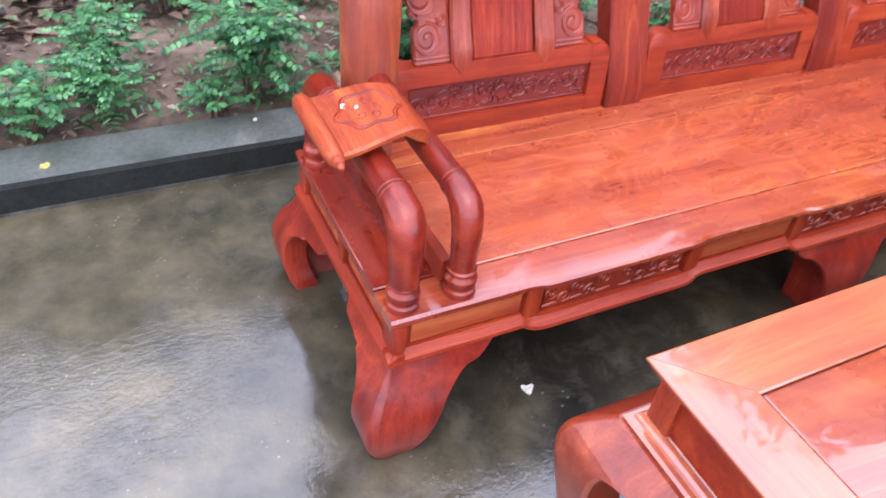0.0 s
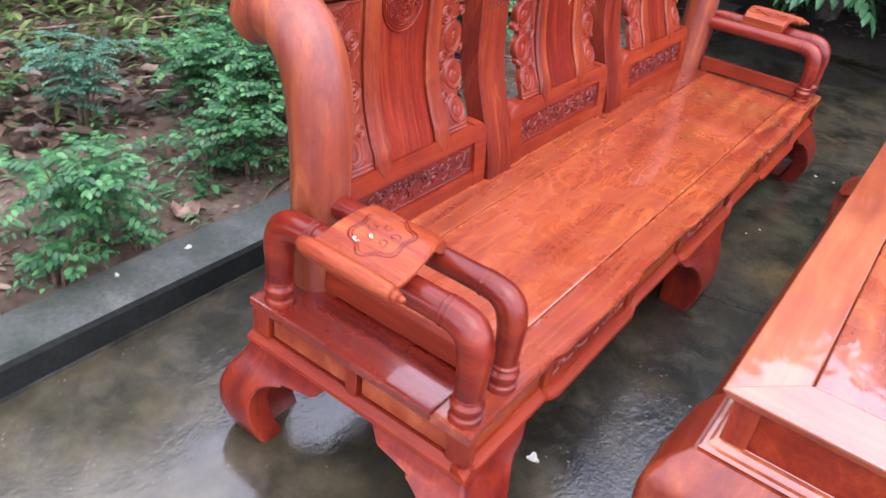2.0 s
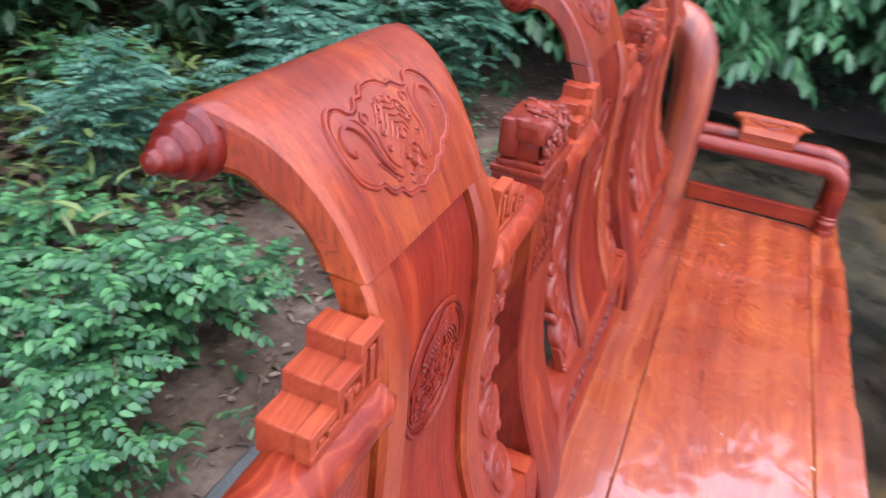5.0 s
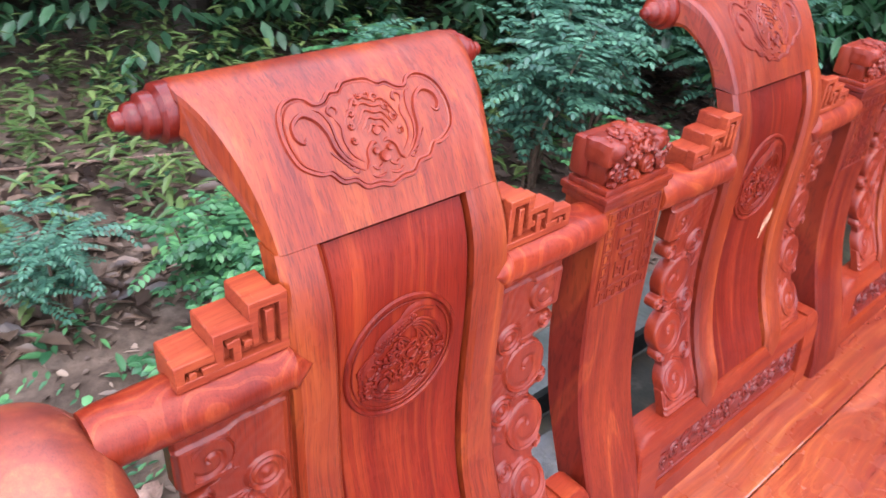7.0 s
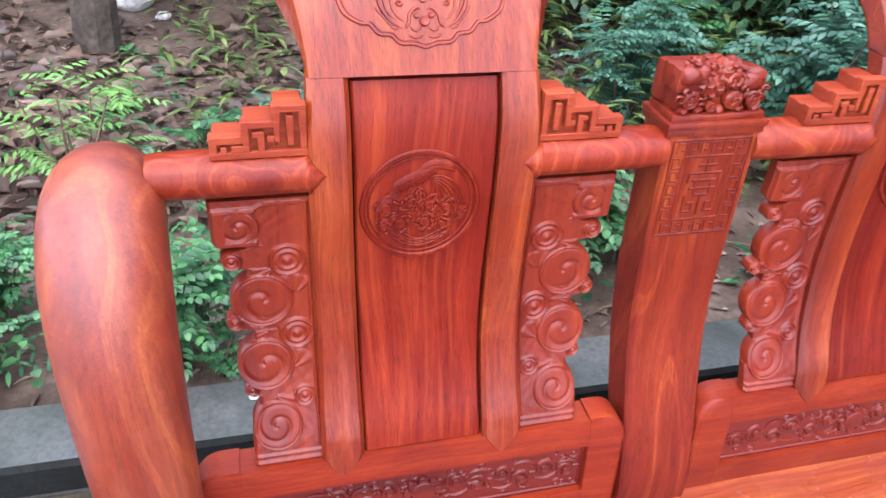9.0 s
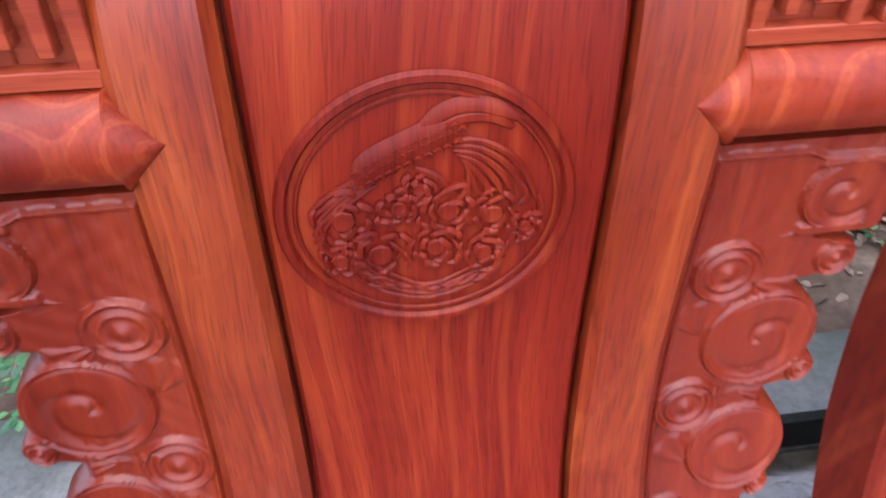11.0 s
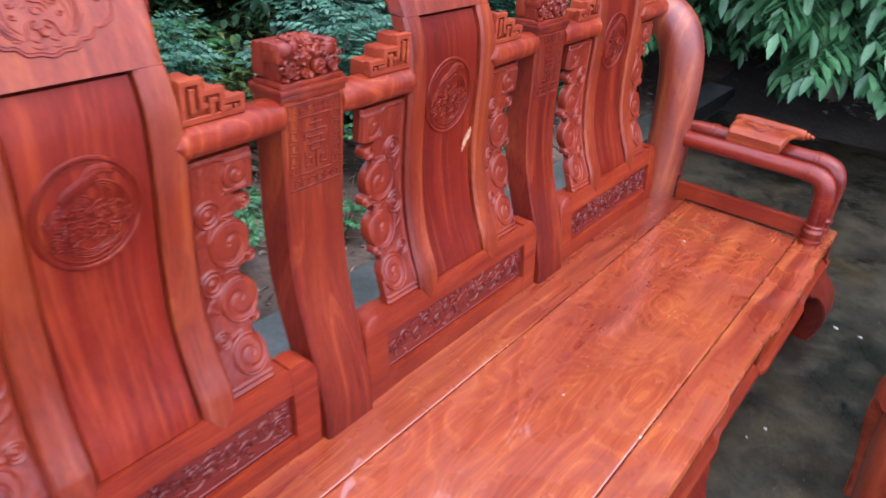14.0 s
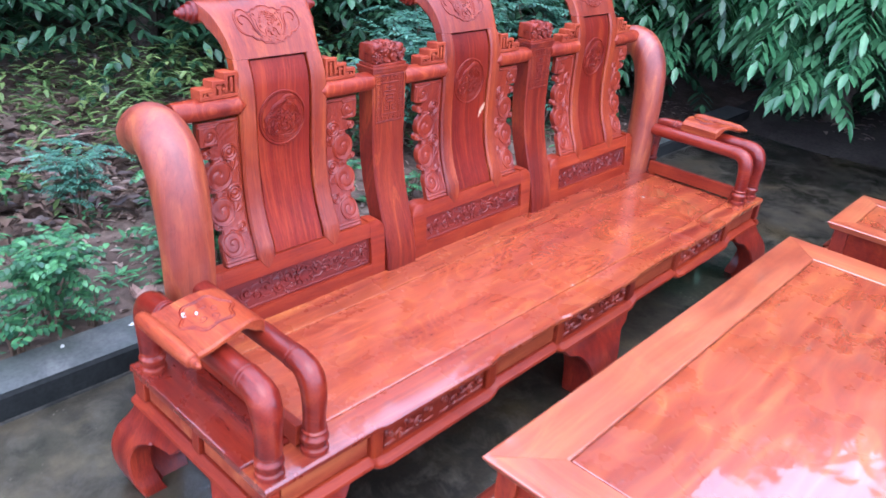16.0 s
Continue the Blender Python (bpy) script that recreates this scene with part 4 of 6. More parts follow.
# one panel of the back; the other two are alike
def base_frame():
    """Low frame round the frieze; its end pieces turn a rounded corner at the top."""
    bm = bmesh.new()
    y = back_y
    sheet(bm, lambda z: -0.272, lambda z: 0.272, ZS - 0.001, 0.4275, y, 0.045, 4, 0.006)
    sheet(bm, lambda z: -0.272, lambda z: 0.272, 0.519, 0.566, lambda z: y(z), 0.045, 5, 0.006)
    q = 0.042
    for s in (-1, 1):
        outer = lambda z: 0.3255 - (q - math.sqrt(max(0.0, q * q - max(0.0, z - 0.571 + q) ** 2)))
        heights = [ZS - 0.001 + (0.571 - q - ZS) * k / 6 for k in range(7)] + [0.571 - q + q * math.sin(math.pi / 2 * k / 10) for k in range(1, 11)]
        loops = []
        for z in heights:
            a, b, f = 0.2625, max(outer(z), 0.2745), y(min(z, 0.566)) - 0.0015
            loops.append([(s * x, yy, z) for x, yy in ((a, f + 0.045), (a, f + 0.0015), (a + 0.0015, f), (b - 0.008, f), (b - 0.002, f + 0.003), (b, f + 0.009), (b, f + 0.045))])
        rings(bm, loops)
    return bm


def frieze():
    bm = bmesh.new()
    r = random.Random(11)
    surf = lambda u, v, h: Vector((u, back_y(v) + 0.0105 - h, v))
    sheet(bm, lambda z: -0.265, lambda z: 0.265, 0.424, 0.522, lambda z: back_y(z) + 0.010, 0.02, 6, 0.001)
    for z in (0.4335, 0.5135):
        relief(bm, surf, [(-0.258, z), (0, z), (0.258, z)], 0.0028, 1, 5, False)
    for x in (-0.257, 0.257):
        relief(bm, surf, [(x, 0.434), (x, 0.473), (x, 0.513)], 0.0028, 1, 5, False)
    for i in range(64):
        x, z = r.uniform(-0.248, 0.248), r.uniform(0.441, 0.507)
        relief(bm, surf, spiral(x, z, r.uniform(0.006, 0.011), 1.1, r.uniform(0, 6), r.choice((-1, 1)), 9), 0.0021, 1.2, 4)
    boss(bm, surf, 0, 0.474, 0.020, 0.007, 14)
    for k in range(8):
        a = k * math.pi / 4
        boss(bm, surf, 0.024 * math.cos(a), 0.474 + 0.022 * math.sin(a), 0.008, 0.006, 8)
    for s in (-1, 1):
        for i, (cx, cz, q, hand) in enumerate(((0.052, 0.482, 0.017, 1), (0.088, 0.466, 0.019, -1), (0.126, 0.483, 0.017, 1), (0.160, 0.465, 0.018, -1), (0.197, 0.480, 0.019, 1), (0.234, 0.470, 0.016, -1))):
            relief(bm, surf, spiral(s * cx, cz, q, 1.45, 2.0 + 0.7 * i, s * hand, 20), 0.0044, 1.0, 6)
            boss(bm, surf, s * cx, cz, q * 0.42, 0.006, 8)
            zz = 0.474 - (cz - 0.474) * 2.3
            relief(bm, surf, [(s * (cx - 0.014), zz), (s * cx, zz + (0.004 if zz > 0.474 else -0.004)), (s * (cx + 0.014), zz), (s * (cx + 0.022), zz - (zz - 0.474) * 0.5)], 0.0036, 1.0, 5)
            relief(bm, surf, [(s * (cx + 0.012), 0.474), (s * (cx + 0.019), 0.480 + 0.006 * hand), (s * (cx + 0.024), 0.474)], 0.003, 1.0, 5)
    return bm


stile_out = curve_at([(0.55, 0.149), (0.62, 0.147), (0.75, 0.143), (0.90, 0.143), (1.02, 0.144), (1.12, 0.138)])
stile_in = curve_at([(0.55, 0.088), (0.62, 0.088), (0.75, 0.089), (0.95, 0.092), (1.12, 0.0925)])


def stile(s):
    """It sinks into the low frame in a blunt point."""
    bm = bmesh.new()
    z0 = 0.537
    front = lambda z: back_y(z) - 0.0012 - 0.0048 * min(1.0, max(0.0, (z - 0.548) / 0.05))
    near = lambda z: 0.024 * max(0.0, (0.572 - z) / 0.035) ** 1.5
    lo, hi = (lambda z: stile_in(z) + near(z)), (lambda z: stile_out(z) - near(z))
    if s > 0:
        sheet(bm, lo, hi, z0, 1.100, front, 0.034, 110, 0.006)
    else:
        sheet(bm, lambda z: -hi(z), lambda z: -lo(z), z0, 1.100, front, 0.034, 110, 0.006)
    return bm


def centre_panel():
    bm = bmesh.new()
    sheet(bm, lambda z: -stile_in(z) + 0.003, lambda z: stile_in(z) - 0.003, 0.569, 1.093, lambda z: back_y(z) + 0.005, 0.014, 34, 0.003)
    sheet(bm, lambda z: -0.12, lambda z: 0.12, 0.555, 1.11, lambda z: back_y(z) + 0.0185, 0.006, 34, 0.001)
    return bm


def scar():
    """A ragged scraped patch, widening upwards."""
    bm = bmesh.new()
    rag = random.Random(5)
    jag = [rag.uniform(-0.0022, 0.0022) for k in range(40)]
    at = lambda z: min(38, int((z - 0.796) / 0.050 * 38))
    mid = lambda z: 1.366 + (z - 0.796) * 0.62
    wide = lambda z: 0.0008 + 0.0115 * max(0.0, min((z - 0.798) / 0.028, (0.846 - z) / 0.016, 1.0))
    sheet(bm, lambda z: mid(z) - wide(z) + jag[at(z)], lambda z: mid(z) + wide(z) + jag[at(z) + 1], 0.796, 0.846, lambda z: back_y(z) + 0.0044, 0.003, 38, 0.0004)
    return bm


def medallion():
    bm = bmesh.new()
    r = random.Random(21)
    cz, R, k = 0.935, 0.0745, 1.06
    plain = lambda u, v, h: Vector((u - 0.006, back_y(v) + 0.0038 - 0.8 * h, v))
    surf = lambda u, v, h: plain(u * k, cz + v * k, h)
    for q, w in ((R, 0.0034), (R * 0.9, 0.0012)):
        relief(bm, plain, [(q * math.cos(2 * math.pi * i / 56), cz + q * math.sin(2 * math.pi * i / 56)) for i in range(57)], w, 1.0, 6, False)
    # bird with scaled body, wing and long tail feathers
    relief(bm, surf, [(-0.034, 0.018), (-0.024, 0.029), (-0.010, 0.036), (0.004, 0.042), (0.016, 0.044)], 0.0085, 0.35, 8)
    for i in range(34):
        t = i / 33
        x, z = -0.034 + 0.05 * t, 0.019 + 0.024 * t ** 0.8
        o = 0.0055 * math.sin(i * 2.1)
        relief(bm, surf, [(x - 0.0028, z + o), (x, z + o + 0.0022), (x + 0.0028, z + o)], 0.0012, 3.2, 4)
    relief(bm, surf, [(-0.004, 0.044), (0.010, 0.054), (0.026, 0.055), (0.044, 0.047)], 0.0046, 0.6, 6)
    relief(bm, surf, [(0.0, 0.040), (0.014, 0.049), (0.030, 0.049), (0.040, 0.043)], 0.0032, 0.7, 6)
    for i in range(8):
        relief(bm, surf, [(0.008 + 0.002 * i, 0.038 - 0.0024 * i), (0.026 - 0.001 * i, 0.037 - 0.0035 * i), (0.044 - 0.004 * i, 0.024 - 0.0025 * i), (0.054 - 0.0055 * i, 0.002 + 0.001 * i)], 0.0017, 1.0, 5)
    for i in range(5):
        relief(bm, surf, [(-0.024, 0.026 - 0.002 * i), (-0.042, 0.017 - 0.003 * i), (-0.056, 0.006 - 0.005 * i)], 0.0016, 1.0, 5)
    relief(bm, surf, [(-0.006, 0.026), (0.004, 0.020), (0.010, 0.014)], 0.002, 1.0, 5)
    # peonies: ruffled rings of petals
    for fx, fz, fr in ((-0.041, -0.001, 0.015), (-0.014, 0.004, 0.010), (0.010, 0.000, 0.014), (0.032, -0.004, 0.013), (-0.024, -0.024, 0.016), (0.004, -0.022, 0.013), (0.028, -0.028, 0.012), (-0.004, 0.014, 0.008), (0.049, -0.013, 0.008), (-0.044, -0.026, 0.010)):
        petals = 11
        for i in range(petals):
            q = fr * (0.25 + 0.75 * (i / petals) ** 0.6)
            a = i * 2.4 + fx * 90
            x, z = fx + q * math.cos(a), fz + q * math.sin(a)
            w, t = fr * r.uniform(0.28, 0.45), a + math.pi / 2 + r.uniform(-0.4, 0.4)
            bulge = r.uniform(0.3, 0.6) * w
            relief(bm, surf, [(x - w * math.cos(t), z - w * math.sin(t)), (x - 0.4 * w * math.cos(t) + bulge * math.cos(a), z - 0.4 * w * math.sin(t) + bulge * math.sin(a)),
                              (x + 0.4 * w * math.cos(t) + 0.5 * bulge * math.cos(a), z + 0.4 * w * math.sin(t) + 0.5 * bulge * math.sin(a)), (x + w * math.cos(t), z + w * math.sin(t))], r.uniform(0.0014, 0.0026), 1.25, 5)
        boss(bm, surf, fx, fz, fr * 0.42, 0.0025, 8)
    for i in range(20):
        a = math.pi * (1.02 + 0.96 * i / 19)
        q = 0.042 + 0.012 * r.random()
        x, z = q * math.cos(a), q * math.sin(a) + 0.002
        relief(bm, surf, [(x, z), (x + 0.007 * math.cos(a + 1), z + 0.007 * math.sin(a + 1)), (x + 0.015 * math.cos(a + 1.6), z + 0.015 * math.sin(a + 1.6))], 0.0017, 1.0, 5)
    for i in range(4):
        relief(bm, surf, [(-0.044 + 0.003 * i, -0.024), (-0.030 + 0.003 * i, -0.046 + 0.003 * i), (0.0, -0.057 + 0.003 * i), (0.032 - 0.003 * i, -0.047 + 0.003 * i)], 0.0014, 1.0, 5)
    return bm


# the scrolled crest: a thick sheet rolled backwards
CREST = [(0.6742, 1.1005), (0.6862, 1.125), (0.7010, 1.152), (0.7215, 1.181), (0.748, 1.207), (0.776, 1.223), (0.804, 1.229), (0.828, 1.222), (0.842, 1.201), (0.834, 1.180), (0.812, 1.170),
         (0.788, 1.178), (0.765, 1.178), (0.745, 1.164), (0.729, 1.138), (0.718, 1.10)]
crest_line = spline(CREST[:9], 6)
crest_len = np.concatenate([[0], np.cumsum([float(np.linalg.norm(b - a)) for a, b in zip(crest_line, crest_line[1:])])])
crest_half = lambda s: 0.138 + 0.032 * min(1.0, s / 0.17) ** 1.6


def crest_surf(u, v, h):
    y = float(np.interp(v, crest_len, [p[0] for p in crest_line]))
    z = float(np.interp(v, crest_len, [p[1] for p in crest_line]))
    y2 = float(np.interp(v + 0.004, crest_len, [p[0] for p in crest_line]))
    z2 = float(np.interp(v + 0.004, crest_len, [p[1] for p in crest_line]))
    d = Vector((0, y2 - y, z2 - z)).normalized() if (y2, z2) != (y, z) else Vector((0, 1, 0))
    nrm = Vector((0, -d.z, d.y))
    return Vector((u, y, z)) + nrm * (h - 0.001)


def crest():
    bm = bmesh.new()
    line = spline(CREST, 4)
    n = len(line)
    turn = [(line[min(i + 1, n - 1)] - line[max(i - 1, 0)]) for i in range(n)]
    way = [np.array((-d[1], d[0])) / max(1e-6, float(np.hypot(*d))) for d in turn]
    loops = []
    for f, inset in [(-1.0, 0.008), (-0.988, 0.0024), (-0.95, 0.0)] + [(-0.9 + 0.15 * k, 0.0) for k in range(13)] + [(0.95, 0.0), (0.988, 0.0024), (1.0, 0.008)]:
        loop = []
        for i, p in enumerate(line):
            s = min(float(np.interp(i, np.linspace(0, n * 8 / 15, len(crest_len)), crest_len)), crest_len[-1])
            if i > n * 8 / 15:
                s = float(np.interp(p[1], [1.10, 1.17], [0.0, 0.17]))
            q = p - way[i] * inset
            loop.append((f * crest_half(s), q[0], max(q[1], 1.1005)))
        loops.append(loop)
    rings(bm, loops)
    return bm


def crest_carving():
    """A cloud-edged cartouche cut with a double line round a bat whose wings curl at the tips."""
    bm = bmesh.new()
    cv = 0.088

    def cut(pts, r=0.0019, squash=1.5):
        for s in (-1, 1):
            relief(bm, crest_surf, [(s * x, cv + v) for x, v in spline(pts, 5)], r * 1.2, squash, 6)
    right = [(0.0, 0.056), (0.014, 0.054), (0.024, 0.046), (0.034, 0.046), (0.044, 0.038), (0.054, 0.037), (0.062, 0.045), (0.074, 0.048), (0.087, 0.042), (0.096, 0.028), (0.099, 0.006), (0.094, -0.014), (0.085, -0.023),
             (0.073, -0.029), (0.064, -0.030), (0.054, -0.041), (0.040, -0.043), (0.030, -0.052), (0.014, -0.053), (0.0, -0.057)]
    ring = right + [(-x, v) for x, v in right[-2:0:-1]] + [right[0]]
    line = [(p[0], cv + p[1]) for p in spline(ring, 4)]
    relief(bm, crest_surf, line, 0.0027, 1.5, 6, False)
    relief(bm, crest_surf, [(x * 0.955, cv + (v - cv) * 0.93) for x, v in line], 0.0016, 1.4, 5, False)
    # wings: a broad arm that rises from the mask and curls back on itself
    cut([(0.026, -0.036), (0.040, -0.026), (0.050, -0.010), (0.053, 0.008), (0.060, 0.022), (0.072, 0.029), (0.084, 0.022), (0.086, 0.010), (0.080, 0.003), (0.075, 0.008)], 0.0026)
    cut([(0.031, -0.028), (0.042, -0.017), (0.046, -0.002), (0.046, 0.014), (0.051, 0.028), (0.060, 0.034)], 0.0016)
    cut([(0.022, -0.030), (0.034, -0.018), (0.038, -0.004), (0.036, 0.010), (0.040, 0.020)], 0.0016)
    cut([(0.040, 0.020), (0.044, 0.027), (0.038, 0.032), (0.033, 0.027), (0.036, 0.022)], 0.0018)
    for i in range(5):
        cut([(0.030 + 0.0050 * i, -0.034 + 0.0040 * i), (0.035 + 0.0045 * i, -0.036 + 0.0050 * i), (0.041 + 0.0040 * i, -0.032 + 0.0055 * i)], 0.0014)
    # wrinkled brow in rising arches
    for k in range(5):
        q = 0.012 + 0.0058 * k
        relief(bm, crest_surf, [(q * 1.0 * math.cos(a), cv - 0.012 + q * 1.30 * (1 + 0.07 * math.cos(7 * a)) * math.sin(a)) for a in (math.pi * (0.12 + 0.76 * i / 24) for i in range(25))], 0.0018, 1.6, 5)
    for k, (x, v, q) in enumerate(((0.012, 0.030, 0.0052), (0.021, 0.020, 0.0050), (0.026, 0.008, 0.0050), (0.005, 0.036, 0.0045), (0.028, -0.006, 0.0046))):
        for s in (-1, 1):
            relief(bm, crest_surf, [(s * a, cv + b) for a, b in spiral(x, v, q, 1.2, 0.7 * k, 1, 12)], 0.0018, 1.8, 5)
    # the mask: brows, eyes, muzzle and bared teeth
    cut([(0.004, -0.014), (0.010, -0.013), (0.017, -0.020), (0.019, -0.030), (0.024, -0.036)], 0.0022)
    cut([(0.004, -0.034), (0.011, -0.038), (0.017, -0.034)], 0.0018)
    cut([(0.002, -0.044), (0.012, -0.046), (0.020, -0.042)], 0.0016)
    for s in (-1, 1):
        boss(bm, crest_surf, s * 0.0085, cv - 0.021, 0.0038, 0.004, 10)
    boss(bm, crest_surf, 0, cv - 0.028, 0.0062, 0.005, 12)
    boss(bm, crest_surf, 0, cv - 0.002, 0.0050, 0.003, 10)
    for i in range(6):
        relief(bm, crest_surf, [(-0.010 + 0.004 * i, cv - 0.037), (-0.010 + 0.004 * i, cv - 0.040), (-0.0105 + 0.0042 * i, cv - 0.044)], 0.0013, 1.1, 5)
    return bm


def knob(s):
    bm = bmesh.new()
    lathe(bm, [(-0.004, 0.026), (0.0, 0.029), (0.012, 0.028), (0.016, 0.022), (0.019, 0.0225), (0.027, 0.021), (0.031, 0.015), (0.034, 0.0155), (0.040, 0.014), (0.044, 0.009), (0.047, 0.0095), (0.052, 0.008), (0.055, 0.002)],
          (s * 0.166, 0.808, 1.199), (s, 0, 0), 20)
    return bm


def rail(s):
    """Short round rail from the stile to its neighbour; it ends in a mitred point that lies on the stile."""
    bm = bmesh.new()
    x0, x1 = 0.122, 0.324
    loops = []
    for x, q, w in ((x0, 0.02, 0.72), (x0 + 0.001, 0.08, 0.76), (x0 + 0.011, 0.52, 0.92), (x0 + 0.0215, 0.97, 1.0), (x0 + 0.024, 1.0, 1.0), (0.2, 1.0, 1.0), (0.27, 1.01, 0.96), (0.312, 0.98, 0.92), (x1, 0.92, 0.86)):
        blunt = 0.4 if x < x0 + 0.022 else 0.85
        loops.append([(s * x, 0.672 + 0.0335 * w * math.copysign(abs(math.cos(a)) ** blunt, math.cos(a)), 0.990 + 0.0270 * q * math.sin(a)) for a in (2 * math.pi * k / 24 for k in range(24))])
    rings(bm, loops)
    return bm


def fret_step(s):
    """Stepped fretwork block on the rail, carved with a square meander."""
    bm = bmesh.new()
    y0, y1, z0 = 0.654, 0.706, 1.006
    for k, (u0, u1, v) in enumerate(((0.1455, 0.178, 1.0755), (0.1775, 0.213, 1.0575), (0.2125, 0.249, 1.0395))):
        a, b = sorted((s * u0, s * u1))
        box(bm, a, b, y0 + 0.0085, y1 - 0.001 * k, z0, v, 0.0015, 1)

    count = itertools.count()

    def bar(u0, v0, u1, v1, r=0.0042):
        k = next(count)
        r += 0.0003 * (k % 3)
        a, b = sorted((s * u0, s * u1))
        lo, hi = sorted((v0, v1))
        box(bm, a - r, b + r, y0 - 0.0003 * (k % 5), y0 + 0.014, lo - r, hi + r, 0.0009, 1)
    e, base = 0.0035, 1.020
    for (a, b), (c, d) in zip(((0.147, base), (0.147, 1.0745), (0.1765, 1.0745), (0.1765, 1.0565), (0.2115, 1.0565), (0.2115, 1.0385), (0.2475, 1.0385), (0.2475, base)),
                              ((0.147, 1.0745), (0.1765, 1.0745), (0.1765, 1.0565), (0.2115, 1.0565), (0.2115, 1.0385), (0.2475, 1.0385), (0.2475, base), (0.147, base))):
        bar(a, b, c, d)
    for a, b, c, d in ((0.1615, 1.034, 0.1615, 1.062), (0.1765, 1.038, 0.1765, 1.0565), (0.1765, 1.038, 0.184, 1.038), (0.1945, 1.020, 0.1945, 1.044), (0.1945, 1.044, 0.2005, 1.044), (0.2115, 1.028, 0.2115, 1.0385), (0.2115, 1.028, 0.224, 1.028), (0.236, 1.020, 0.236, 1.0275)):
        bar(a, b, c, d, 0.0034)
    return bm


LOBES = ((0.0715, 0.809, 0.040), (0.074, 0.711, 0.038), (0.104, 0.872, 0.014), (0.109, 0.776, 0.011), (0.096, 0.674, 0.010), (0.066, 0.622, 0.034))


def ease(x, a, b):
    t = np.clip((x - a) / (b - a), 0, 1)
    return t * t * (3 - 2 * t)


def volute(u, v, cx, cy, q, turns, start, hand):
    """Height, 0 to 1, of a carved scroll: a raised rim that winds inwards as a hollowed comma."""
    d, a = np.hypot(u - cx, v - cy), np.arctan2(v - cy, u - cx) * hand
    turn = (d / q * turns - (a - start) / (2 * math.pi)) % 1.0
    groove = np.exp(-((turn - 0.5) / (0.10 + 0.10 * d / q)) ** 2) * ease(d, q * 0.90, q * 0.80)
    rim = np.exp(-((d / q - 0.97) / 0.03) ** 2)
    gutter = np.exp(-((d / q - 0.89) / 0.03) ** 2)
    return ease(d, q * 1.02, q * 0.95) * np.clip(0.80 - 0.50 * groove + 0.16 * rim - 0.22 * gutter + 0.15 * np.exp(-(d / q / 0.2) ** 2), 0, 1.0)


def target(u, v, cx, cy, q):
    """Height of a boss inside two raised rings."""
    d = np.hypot(u - cx, v - cy) / q
    return ease(d, 1.06, 0.93) * np.clip(0.25 + 0.65 * np.exp(-((d - 0.90) / 0.10) ** 2) + 0.55 * np.exp(-((d - 0.56) / 0.10) ** 2) + 0.75 * np.exp(-(d / 0.24) ** 2), 0, 1)


def bracket_outline(z):
    u = 0.087
    if z > 0.892:
        u = 0.125 - 0.006 * math.exp(-((z - 0.892) / 0.004) ** 2)
    for cx, cz, q in LOBES:
        if abs(z - cz) < q:
            u = max(u, cx + math.sqrt(q * q - (z - cz) ** 2))
    return max(u, 0.101) if z < 0.612 else u


